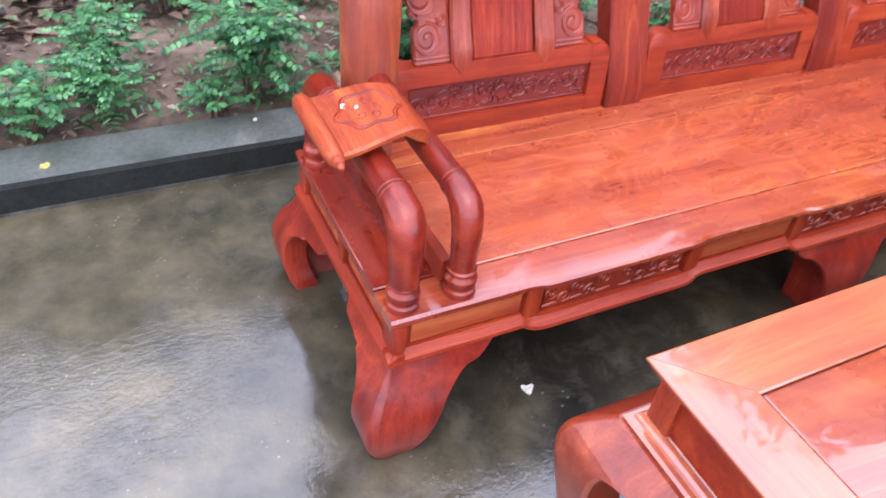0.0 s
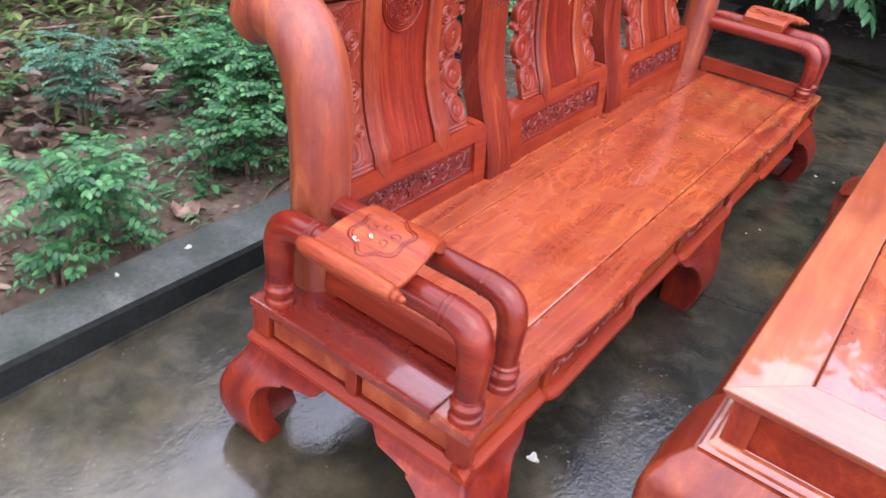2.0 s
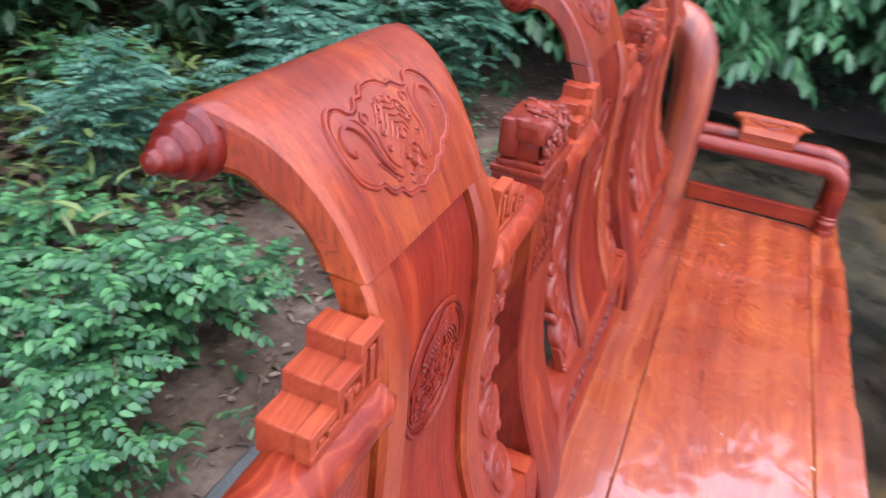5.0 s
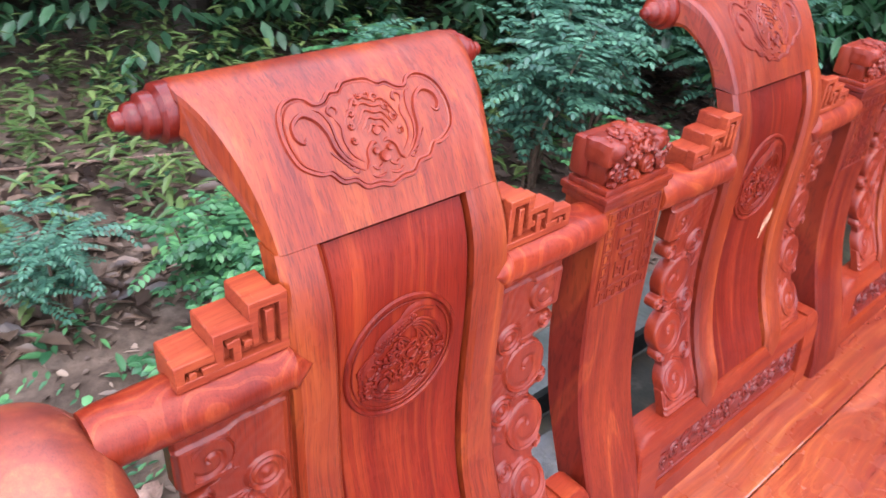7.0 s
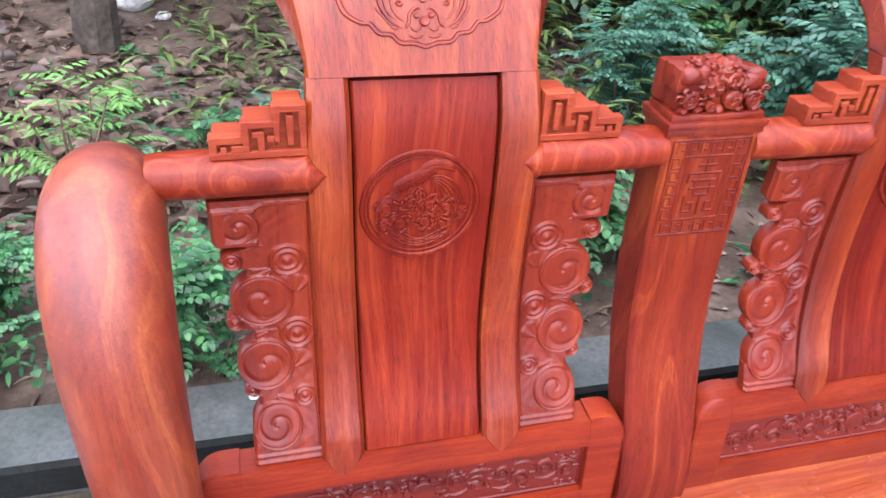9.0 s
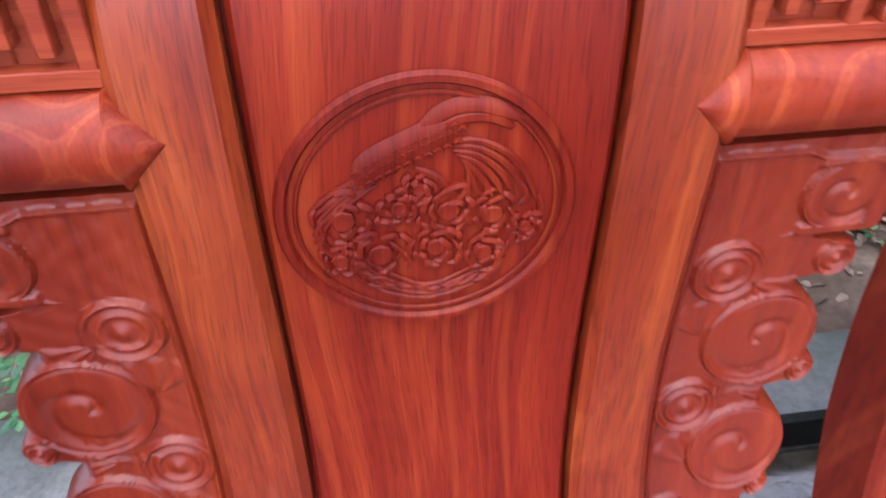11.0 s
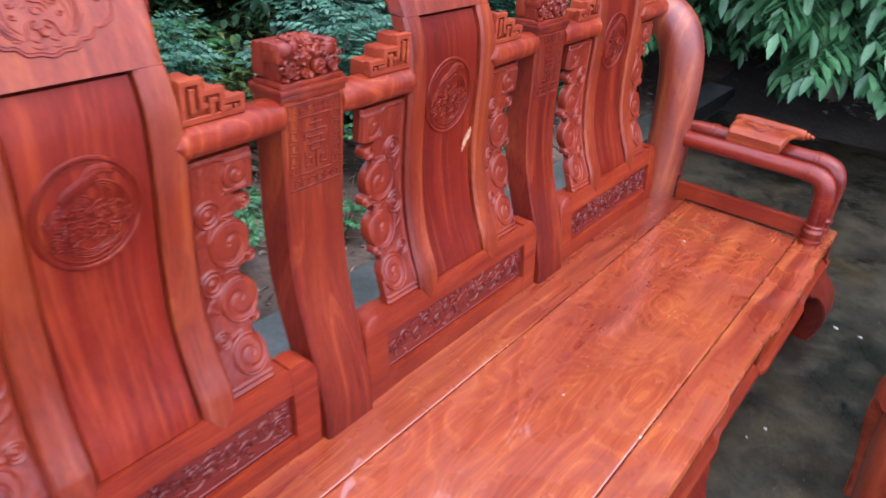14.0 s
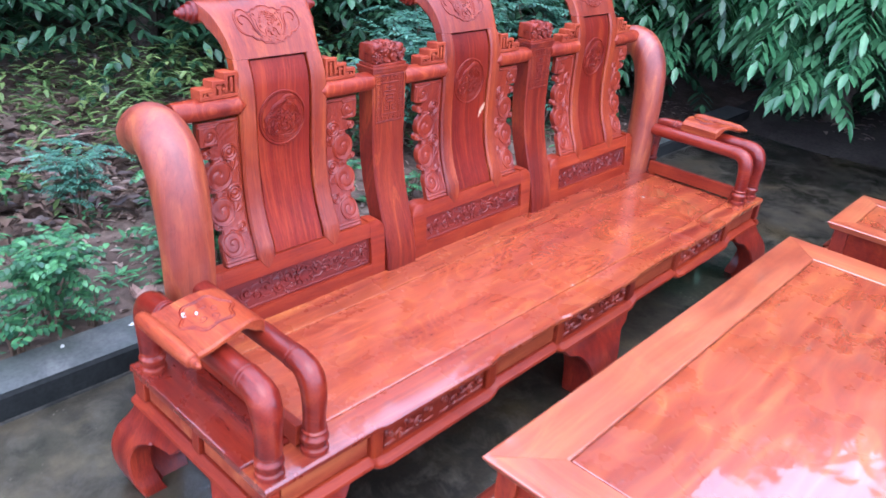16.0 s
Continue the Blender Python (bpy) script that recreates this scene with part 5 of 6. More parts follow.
def bracket(s):
    """Side board carved with curling clouds, ringed bosses and a square hook, hollowed out of one piece."""
    inner, rows, cols = 0.139, 360, 120
    zs = np.linspace(0.566, 0.958, rows + 1)
    outs = np.convolve(np.pad([bracket_outline(z) for z in zs], 2, "edge"), (0.1, 0.2, 0.4, 0.2, 0.1), "valid")
    u, v = outs[:, None] * np.linspace(0, 1, cols + 1)[None, :], np.repeat(zs[:, None], cols + 1, 1)
    h = np.zeros_like(u)
    for (cx, cz, q), turns, start, hand in zip(LOBES[:2] + LOBES[5:] + ((0.092, 0.921, 0.026),), (1.25, 1.25, 1.7, 1.4), (-0.8, 2.4, 1.4, 2.2), (-1, 1, 1, 1)):
        h = np.maximum(h, volute(u, v, cx, cz, q, turns, start, hand))
    for cx, cz, q in ((0.036, 0.868, 0.0235), (0.030, 0.7535, 0.0235), (0.026, 0.659, 0.0150), (0.104, 0.872, 0.0135), (0.109, 0.776, 0.0108), (0.096, 0.674, 0.0098)):
        h = np.maximum(h, target(u, v, cx, cz, q) * (1.0 if q > 0.02 else 0.85))
    # the ground between the scrolls is left slightly hollow and toolmarked
    h = np.maximum(h, 0.10 + 0.07 * np.sin(u * 310 + 2.0 * np.sin(v * 75)) * np.sin(v * 260 + 1.5 * np.sin(u * 90)))
    # stems that flare out of the joints between the clouds
    for cx, cz, way, n in ((0.062, 0.762, 0.35, 5), (0.086, 0.764, 2.5, 4), (0.052, 0.858, -0.9, 4), (0.066, 0.664, -2.2, 4), (0.040, 0.700, 2.2, 3), (0.030, 0.815, 1.9, 3)):
        d, a = np.hypot(u - cx, v - cz), np.arctan2(v - cz, u - cx) - way
        a = (a + math.pi) % (2 * math.pi) - math.pi
        fan = ease(np.abs(a), 1.0, 0.75) * ease(d, 0.034, 0.026) * ease(d, 0.001, 0.005)
        h = np.maximum(h, fan * (0.22 + 0.30 * (0.5 + 0.5 * np.cos(a * n * 3.3 + d * 60))))
    # the square arm of the hook
    for a, b, c, d in ((0.108, 0.896, 0.122, 0.946), (0.070, 0.893, 0.122, 0.901), (0.070, 0.940, 0.122, 0.946)):
        h = np.maximum(h, 0.85 * ease(u, a - 0.002, a + 0.002) * ease(u, c + 0.002, c - 0.002) * ease(v, b - 0.002, b + 0.002) * ease(v, d + 0.002, d - 0.002))
    # border beads along the stile, under the rail and at the foot
    edge = 0.951 - 0.005 * ease(u, 0.060, 0.074)
    h = np.maximum(h, 0.7 * np.exp(-((u - 0.0095) / 0.0022) ** 2) * ease(v, 0.584, 0.588) * ease(v, 0.954, 0.950))
    h = np.maximum(h, 0.75 * np.exp(-((v - edge) / 0.0022) ** 2) * ease(u, 0.007, 0.010))
    for z, w in ((0.571, 0.0030), (0.5815, 0.0020)):
        h = np.maximum(h, 0.7 * np.exp(-((v - z) / w) ** 2))
    rim = (outs[:, None] - u)
    drop = 0.004 * np.exp(-(rim / 0.0025) ** 2)
    front = np.array([back_y(z) for z in zs])[:, None] + 0.0090 - 0.0052 * h + drop
    bm = bmesh.new()
    loops = []
    for k, z in enumerate(zs):
        yb = back_y(z) + 0.028
        loops.append([(s * inner, yb, z)] + [(s * (inner + u[k, i]), front[k, i], z) for i in range(cols + 1)] + [(s * (inner + outs[k]), yb, z)])
    rings(bm, loops)
    return bm


panel = part("back_frame", base_frame(), WOOD_X, bench, "back frame with an S-curved splat and scrolled crest")
panel.location = (MID - MODULE, 0, 0)
part("frieze", frieze(), FRIEZE, panel, "dark red frieze carved with curling dragons")
part("centre_panel", centre_panel(), PANEL, panel, "dark figured panel")
part("medallion", medallion(), PANEL, panel, "round relief of a bird over peonies")
part("crest", crest(), FRAME_Z, panel)
part("crest_carving", crest_carving(), CARVED, panel)
for s in (-1, 1):
    part("stile", stile(s), FRAME_Z, panel)
    part("crest_knob", knob(s), LEG, panel, "turned stepped knob")
    part("rail", rail(s), RAIL, panel)
    part("fret_step", fret_step(s), FRET, panel)
    part("carved_bracket", bracket(s), CARVED, panel)
for k in (0, 1):
    share(panel, bench, (MID + k * MODULE, 0, 0))
part("scar", scar(), BARE_WOOD, bench, "pale ragged scrape of bare wood")


# ---------------------------------------------------------------- low tables in front
def low_table(name, label, category, x0, x1, y0, y1, ztop, frame_w, leg_top=0.385):
    t = thing(name, label, category)
    w, e, low = frame_w, 0.0035, ztop - 0.026
    for m, span, mat in ((pose(x0, y0, 0), x1 - x0, TABLE_X), (pose(x1, y0, 0, 0, 0, 90), y1 - y0, TABLE_Y), (pose(x1, y1, 0, 0, 0, 180), x1 - x0, TABLE_X), (pose(x0, y1, 0, 0, 0, -90), y1 - y0, TABLE_Y)):
        # mitred at both ends, eased along the outer and inner edges
        bm, k = bmesh.new(), 0.0005
        rings(bm, [[(f(d), d, z) for d, z in ((0.013, low), (0.0005, ztop - e * 1.6), (0.0, ztop - e), (e * 0.3, ztop - e * 0.3), (e, ztop), (w - 0.003, ztop), (w, ztop - 0.003), (w, low))] for f in (lambda d: d + k, lambda d: span - d - k)])
        part("top_rail", turned(bm, m), mat, t)
    g = 0.0028
    part("top_panel", box(bmesh.new(), x0 + frame_w + g, x1 - frame_w - g, y0 + frame_w + g, y1 - frame_w - g, ztop - 0.024, ztop - 0.0035, 0.004), TABLE_PANEL, t, "wet orange figured panel")
    i = 0.035
    z0, z1 = leg_top + 0.028, ztop - 0.0265
    part("waist", box(bmesh.new(), x0 + i, x1 - i, y0 + i, y1 - i, z0 - 0.02, z1, 0.002), WOOD_X, t)
    for cx in (x0 + i - 0.010, x1 - i - 0.040):
        for cy in (y0 + i - 0.010, y1 - i - 0.040):
            part("waist_block", box(bmesh.new(), cx, cx + 0.05, cy, cy + 0.05, z0 - 0.015, z1 - 0.001, 0.003), WOOD_Z, t)
    prof = ((0.06, 0.0), (0.006, -0.002), (0.0, 0.005), (0.004, 0.012), (0.012, 0.0135), (0.015, 0.021), (0.020, 0.026), (0.028, 0.027), (0.033, 0.0225), (0.042, 0.030), (0.06, 0.030))
    bm = bmesh.new()
    loops = [[(x0 + d, y0 + d, leg_top + h), (x1 - d, y0 + d, leg_top + h), (x1 - d, y1 - d, leg_top + h), (x0 + d, y1 - d, leg_top + h)] for d, h in prof]
    rings(bm, loops, False)
    part("moulding", bm, TABLE_X, t)
    for m, span in ((pose(x0, y0, 0), x1 - x0), (pose(x1, y0, 0, 0, 0, 90), y1 - y0), (pose(x1, y1, 0, 0, 0, 180), x1 - x0), (pose(x0, y1, 0, 0, 0, -90), y1 - y0)):
        part("leg", turned(table_leg(leg_top), m), APRON, t)
        part("apron", turned(table_apron(leg_top, span), m), APRON, t)
    return t


low_table("low_table", "low red rosewood table with rain water on its top", "table", 0.293, 1.952, -1.10, -0.325, 0.53, 0.126, 0.372)
low_table("square_stool", "square rosewood stool beside the low table", "stool", 2.215, 2.64, -0.79, -0.368, 0.528, 0.075, 0.362)


# ---------------------------------------------------------------- yard, kerb and garden
CURB_Y, CURB_X = 1.075, 5.0


def bed_height(x, y):
    """Height of the garden soil: a little below the kerb, rising away from it and uneven."""
    d = max(y - CURB_Y - 0.19, x - CURB_X - 0.19, 0.0)
    n = noise.noise(Vector((x * 1.3, y * 1.3, 0.0))) * 0.05 + noise.noise(Vector((x * 5, y * 5, 3.0))) * 0.018
    return 0.045 + 0.05 * min(d, 6.0) + n * min(1.0, 0.25 + d)


bm = bmesh.new()
bmesh.ops.create_grid(bm, x_segments=2, y_segments=2, size=400, matrix=Matrix.Translation((0, 0, -0.16)))
tagged(new("ground", mesh_of(bm, "ground", EARTH)), "dark damp earth reaching to the horizon", "ground", kind="structure")
bm = box(bmesh.new(), -9.0, CURB_X, -12.0, CURB_Y, -0.15, 0.0, 0)
tagged(new("pavement", mesh_of(bm, "pavement", WET_CONCRETE)), "wet concrete yard with shallow puddles", "pavement", kind="structure")


bm = bmesh.new()
loops = []
for k in range(61):
    x = -9.0 + (CURB_X + 9.2) * k / 60
    w = 0.006 * noise.noise(Vector((k / 60 * 14, 1.0, 2.0)))
    y0, y1 = CURB_Y + w, CURB_Y + 0.2 + w
    loops.append([(x, y0, -0.10), (x, y0, 0.084), (x, y0 + 0.012, 0.095), (x, y1 - 0.012, 0.093), (x, y1, 0.08), (x, y1, -0.10)])
rings(bm, loops)
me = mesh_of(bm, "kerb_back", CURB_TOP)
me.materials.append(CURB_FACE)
# Faces towards the bench take the much darker cement tone.
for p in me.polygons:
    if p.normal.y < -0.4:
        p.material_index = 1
tagged(new("kerb_back", me), "low grey cement kerb with a blackish face towards the bench", "kerb", kind="structure")

# Added bead standing in for the pale wet line where water meets kerb.
bm = bmesh.new()
loops = []
for k in range(161):
    x = -9 + (CURB_X + 8.99) * k / 160
    w = 0.006 * noise.noise(Vector((k / 60 * 14 * 0.375, 1.0, 2.0)))
    q = 0.002 + 0.003 * noise.noise(Vector((x * 7, 0, 5)))
    loops.append([(x, CURB_Y + 0.008, 0.0005), (x, CURB_Y + 0.008, 0.010), (x, CURB_Y + w - 0.004, 0.007), (x, CURB_Y + w - 0.004 - q, 0.0005)])
rings(bm, loops)
tagged(new("trim", mesh_of(bm, "trim", WATER_EDGE)), "thin pale bead imitating the water's edge along the foot of the kerb", "trim", kind="structure")

bm = bmesh.new()
xs = [-9 + 0.0 + 0.12 * i for i in range(240)]
ys = [CURB_Y + 0.19 + 0.11 * j for j in range(110)]
grid = [[bm.verts.new((x, y, bed_height(x, y))) for x in xs] for y in ys]
for a, b in zip(grid, grid[1:]):
    for i in range(len(xs) - 1):
        bm.faces.new((a[i], a[i + 1], b[i + 1], b[i]))
tagged(new("soil", mesh_of(bm, "soil", SOIL, 60)), "bare brown garden soil behind the kerb", "soil", kind="structure")
bm = bmesh.new()
xs2 = [CURB_X - 0.22 + 0.10 * i for i in range(6)] + [CURB_X + 0.38 + 0.15 * i for i in range(98)]
ys2 = [-12 + 0.18 * j for j in range(73)] + [CURB_Y + 0.19]
def bank_height(x, y):
    """The side bank: soil that runs out ragged over the wet concrete."""
    f = (x - CURB_X + 0.12 + 0.10 * noise.noise(Vector((1.7, y * 1.9, 0.4)))) / 0.30
    return -0.02 + (bed_height(x, y) + 0.02) * min(1.0, max(0.0, f))


grid = [[bm.verts.new((x, y, bank_height(x, y))) for x in xs2] for y in ys2]
for a, b in zip(grid, grid[1:]):
    for i in range(len(xs2) - 1):
        bm.faces.new((a[i], a[i + 1], b[i + 1], b[i]))
# Darker earth than the bed: the tree's shade is put into the colour.
tagged(new("bank", mesh_of(bm, "bank", EARTH, 60)), "wet earth bank under the drooping tree, its shade put into the dark colour", "bank", kind="structure")


# ---------------------------------------------------------------- plants
def leaflet(verts, faces, p, d, up, length, width, fold=0.25, droop=0.15):
    """One pointed leaf, folded along its midrib: six corners, four faces."""
    d = d.normalized()
    side = d.cross(up)
    side = side.normalized() if side.length > 1e-4 else d.orthogonal().normalized()
    nrm = side.cross(d)
    k = len(verts)
    a, b = 0.33, 0.70
    for q in (p, p + d * length * a + side * width * 0.5 + nrm * width * fold * 0.5, p + d * length * b + side * width * 0.42 + nrm * (width * fold * 0.4 - droop * length * 0.4),
              p + d * length - nrm * droop * length, p + d * length * b - side * width * 0.42 + nrm * (width * fold * 0.4 - droop * length * 0.4), p + d * length * a - side * width * 0.5 + nrm * width * fold * 0.5,
              p + d * length * 0.5 - nrm * droop * length * 0.2):
        verts.append(q)
    faces.extend([(k, k + 1, k + 2, k + 6), (k + 6, k + 2, k + 3), (k + 6, k + 3, k + 4), (k, k + 6, k + 4, k + 5)])


def frond(verts, faces, r, p, d, length, pairs, leaf_len, leaf_w, droop=0.3):
    """A compound leaf: pairs of leaflets along a bending rib."""
    up = Vector((0, 0, 1))
    d = d.normalized()
    pos = p.copy()
    step = length / pairs
    for i in range(pairs):
        f = (i + 1) / pairs
        d = (d + Vector((0, 0, -droop * 0.35 * f))).normalized()
        pos = pos + d * step
        side = d.cross(up)
        side = side.normalized() if side.length > 1e-3 else Vector((1, 0, 0))
        size = leaf_len * (0.75 + 0.5 * math.sin(math.pi * min(1.0, f + 0.1)) * 0.6) * r.uniform(0.85, 1.15)
        for s in (-1, 1):
            leaflet(verts, faces, pos, side * s * 0.9 + d * 0.65 + Vector((0, 0, -droop * 0.6 + r.uniform(-0.15, 0.15))), up + side * s * 0.3, size, leaf_w * r.uniform(0.85, 1.15), 0.2, 0.12)
    leaflet(verts, faces, pos, d, up, leaf_len, leaf_w)


def mesh_from(name, verts, faces, mat):
    me = bpy.data.meshes.new(name)
    me.from_pydata([tuple(v) for v in verts], [], faces)
    me.materials.append(mat)
    me.shade_smooth()
    return me


def shrub_data(seed, h, spread, fronds, pairs, leaf_len, leaf_w, mat):
    """Stems and foliage of a low bushy shrub, as two meshes round the origin."""
    r = random.Random(seed)
    bm = bmesh.new()
    verts, faces = [], []
    stems = 6
    tips = []
    for i in range(stems):
        a = 2 * math.pi * (i + r.random() * 0.6) / stems
        q = spread * r.uniform(0.3, 0.8)
        hh = h * r.uniform(0.65, 1.0)
        pts = [(0.02 * math.cos(a), 0.02 * math.sin(a), -0.05), (q * 0.3 * math.cos(a), q * 0.3 * math.sin(a), hh * 0.35), (q * 0.7 * math.cos(a + 0.2), q * 0.7 * math.sin(a + 0.2), hh * 0.7), (q * math.cos(a + 0.3), q * math.sin(a + 0.3), hh)]
        tube(bm, pts, [0.008, 0.006, 0.004, 0.002], 6, 3)
        tips.append([Vector(p) for p in spline(pts, 6)])
    for k in range(fronds):
        line = tips[k % stems]
        p = line[min(len(line) - 1, int(len(line) * (0.35 + 0.65 * r.random() ** 0.7)))]
        a = r.uniform(0, 2 * math.pi)
        d = Vector((math.cos(a), math.sin(a), r.uniform(-0.1, 0.7)))
        p = p + Vector((r.gauss(0, 1), r.gauss(0, 1), r.gauss(0, 0.5))) * spread * 0.15
        frond(verts, faces, r, p, d, leaf_len * pairs * 0.62, pairs, leaf_len, leaf_w, 0.35)
    return mesh_of(bm, "stem", TWIG), mesh_from("foliage", verts, faces, mat)


SHRUB_KINDS = [shrub_data(41, 0.42, 0.20, 84, 6, 0.034, 0.019, SHRUB), shrub_data(42, 0.36, 0.20, 100, 8, 0.022, 0.010, SHRUB_BLUE), shrub_data(43, 0.30, 0.17, 52, 5, 0.036, 0.022, SHRUB),
               shrub_data(44, 0.75, 0.34, 210, 7, 0.040, 0.019, SHRUB_BLUE), shrub_data(45, 0.16, 0.10, 16, 4, 0.030, 0.016, SHRUB), shrub_data(46, 0.46, 0.22, 26, 9, 0.040, 0.012, FERN)]
PLANTS = [(0.09, 1.40, 0, 0.92), (-0.38, 1.40, 0, 0.62), (-0.60, 1.36, 2, 0.8), (0.76, 1.47, 0, 0.92), (0.98, 1.66, 0, 1.05), (0.86, 1.90, 0, 0.95), (0.49, 2.06, 1, 1.05), (1.15, 1.62, 0, 1.15), (1.42, 1.60, 2, 0.9),
          (-0.08, 2.06, 1, 0.7), (-0.36, 1.62, 0, 0.7), (-0.75, 1.8, 1, 0.9), (-1.1, 1.45, 0, 0.9), (-1.3, 2.0, 2, 1.1), (2.25, 1.95, 3, 1.0), (2.75, 2.1, 3, 1.15), (1.75, 2.35, 3, 0.8), (3.4, 1.8, 3, 1.1), (0.20, 1.34, 4, 0.8), (-0.05, 1.34, 4, 1.1),
          (0.64, 1.56, 4, 1.3), (1.9, 1.5, 4, 1.0), (0.17, 2.32, 4, 1.5), (-0.22, 2.12, 5, 1.0), (-1.6, 1.6, 0, 1.0), (-0.9, 2.6, 3, 0.7), (2.34, 1.62, 0, 1.0), (5.4, -0.9, 4, 1.2), (5.5, -1.5, 4, 1.4), (5.2, -2.0, 2, 0.8),
          (-2.0, 2.5, 0, 1.2), (-1.4, 2.9, 1, 1.4), (-2.6, 3.0, 3, 0.9), (-2.2, 1.8, 1, 1.1), (1.3, 2.2, 2, 1.1), (2.1, 2.7, 0, 1.2), (-1.9, 3.5, 3, 0.8)]
rng = random.Random(8)
for x, y, kind, size in PLANTS:
    e = thing("garden_shrub", ("bushy green shrub with small oval leaflets in bare soil", "bluish green shrub with fine leaflets in bare soil", "small bright green shrub by the kerb",
                              "tall dark green shrub at the back of the bed", "seedling with a few green leaflets", "bright yellow-green feathery plant in bare soil")[kind], "shrub", (x, y, bed_height(x, y) - 0.01), "garden shrubs")
    e.rotation_euler.z = rng.uniform(0, 6.28)
    e.scale = (size,) * 3
    for n, me in zip(("stem", "foliage"), SHRUB_KINDS[kind]):
        o = new(n, me)
        o.parent = e

# weeds with narrow yellow-green leaves
verts, faces = [], []
rng = random.Random(12)
for i in range(420):
    x, y = rng.gauss(1.9, 1.0), rng.gauss(2.9, 0.55)
    if y < 1.9 or x < -0.2:
        continue
    z, h = bed_height(x, y), rng.uniform(0.12, 0.5)
    lean = Vector((rng.gauss(0, 0.25), rng.gauss(0, 0.25), 1))
    for k in range(9):
        p = Vector((x, y, z)) + lean * h * (0.25 + 0.75 * k / 8)
        a = rng.uniform(0, 6.28)
        leaflet(verts, faces, p, Vector((math.cos(a), math.sin(a), rng.uniform(-0.2, 0.6))), Vector((0, 0, 1)), rng.uniform(0.05, 0.11), rng.uniform(0.012, 0.026), 0.2, 0.25)
tagged(new("weeds", mesh_from("weeds", verts, faces, WEED)), "patch of narrow-leaved yellow-green weeds", "weeds", kind="stuff")

# low seedlings and creeping weeds over the bare soil
verts, faces = [], []
for i in range(330):
    x, y = rng.uniform(-3.0, 3.6), CURB_Y + 0.3 + abs(rng.gauss(0, 1.3))
    n = 3 + int(rng.random() * 7)
    h = rng.uniform(0.02, 0.16)
    for k in range(n):
        a, f = rng.uniform(0, 6.28), (k + 1) / n
        p = Vector((x + 0.02 * math.cos(a), y + 0.02 * math.sin(a), bed_height(x, y) + h * f))
        leaflet(verts, faces, p, Vector((math.cos(a), math.sin(a), rng.uniform(-0.1, 0.7))), Vector((0, 0, 1)), rng.uniform(0.025, 0.07), rng.uniform(0.012, 0.03), 0.2, 0.25)
for i in range(90):
    x, y = rng.uniform(-0.7, 1.2), CURB_Y + 0.27 + abs(rng.gauss(0, 0.35))
    a, z, h = rng.uniform(0, 6.28), bed_height(x, y), rng.uniform(0.03, 0.10)
    for k in range(5):
        p = Vector((x + 0.03 * k * math.cos(a), y + 0.03 * k * math.sin(a), z + h * (0.3 + 0.7 * math.sin(0.6 * k))))
        for q in (-1.2, 1.2):
            leaflet(verts, faces, p, Vector((math.cos(a + q), math.sin(a + q), rng.uniform(-0.3, 0.3))), Vector((0, 0, 1)), rng.uniform(0.022, 0.045), rng.uniform(0.008, 0.014), 0.2, 0.2)
tagged(new("seedlings", mesh_from("seedlings", verts, faces, SHRUB)), "low green seedlings scattered over the soil", "seedlings", kind="stuff")

# fallen dead leaves and twigs
verts, faces = [], []
for i in range(7500):
    x, y = rng.uniform(-3, 5), CURB_Y + 0.25 + abs(rng.gauss(0, 2.0))
    z = bed_height(x, y) + 0.006
    a = rng.uniform(0, 6.28)
    leaflet(verts, faces, Vector((x, y, z)), Vector((math.cos(a), math.sin(a), rng.uniform(-0.1, 0.25))), Vector((rng.gauss(0, 0.3), rng.gauss(0, 0.3), 1)), rng.uniform(0.015, 0.06), rng.uniform(0.006, 0.024), 0.4, 0.2)
for i in range(500):
    x, y = CURB_X + 0.3 + abs(rng.gauss(0, 1.2)), rng.uniform(-4, 1.2)
    a = rng.uniform(0, 6.28)
    leaflet(verts, faces, Vector((x, y, bed_height(x, y) + 0.006)), Vector((math.cos(a), math.sin(a), 0.1)), Vector((0, 0, 1)), rng.uniform(0.03, 0.1), rng.uniform(0.015, 0.045), 0.4, 0.2)
tagged(new("leaf_litter", mesh_from("leaf_litter", verts, faces, LITTER)), "scattered brown dead leaves on the soil", "leaf litter", kind="stuff")
verts, faces = [], []
for i in range(5200):
    x, y = rng.uniform(-3.6, 4.5), 2.0 + abs(rng.gauss(0.5, 0.9))
    a = rng.uniform(0, 6.28)
    leaflet(verts, faces, Vector((x, y, bed_height(x, y) + rng.uniform(0.004, 0.03))), Vector((math.cos(a), math.sin(a), rng.uniform(-0.2, 0.35))), Vector((rng.gauss(0, 0.45), rng.gauss(0, 0.45), 1)), rng.uniform(0.05, 0.13), rng.uniform(0.025, 0.06), 0.4, 0.2)
tagged(new("leaf_mulch", mesh_from("leaf_mulch", verts, faces, MULCH)), "wet dark brown fallen leaves under the trees", "leaf litter", kind="stuff")
bm = bmesh.new()
for i in range(70):
    x, y = rng.uniform(-2, 4), CURB_Y + 0.3 + abs(rng.gauss(0, 0.9))
    a, l = rng.uniform(0, 6.28), rng.uniform(0.08, 0.4)
    z = bed_height(x, y) + 0.008
    pts = [(x, y, z), (x + l * 0.5 * math.cos(a), y + l * 0.5 * math.sin(a), z + 0.015), (x + l * math.cos(a + 0.2), y + l * math.sin(a + 0.2), bed_height(x + l * math.cos(a), y + l * math.sin(a)) + 0.01)]
    tube(bm, pts, [0.005, 0.004, 0.002], 5, 3)
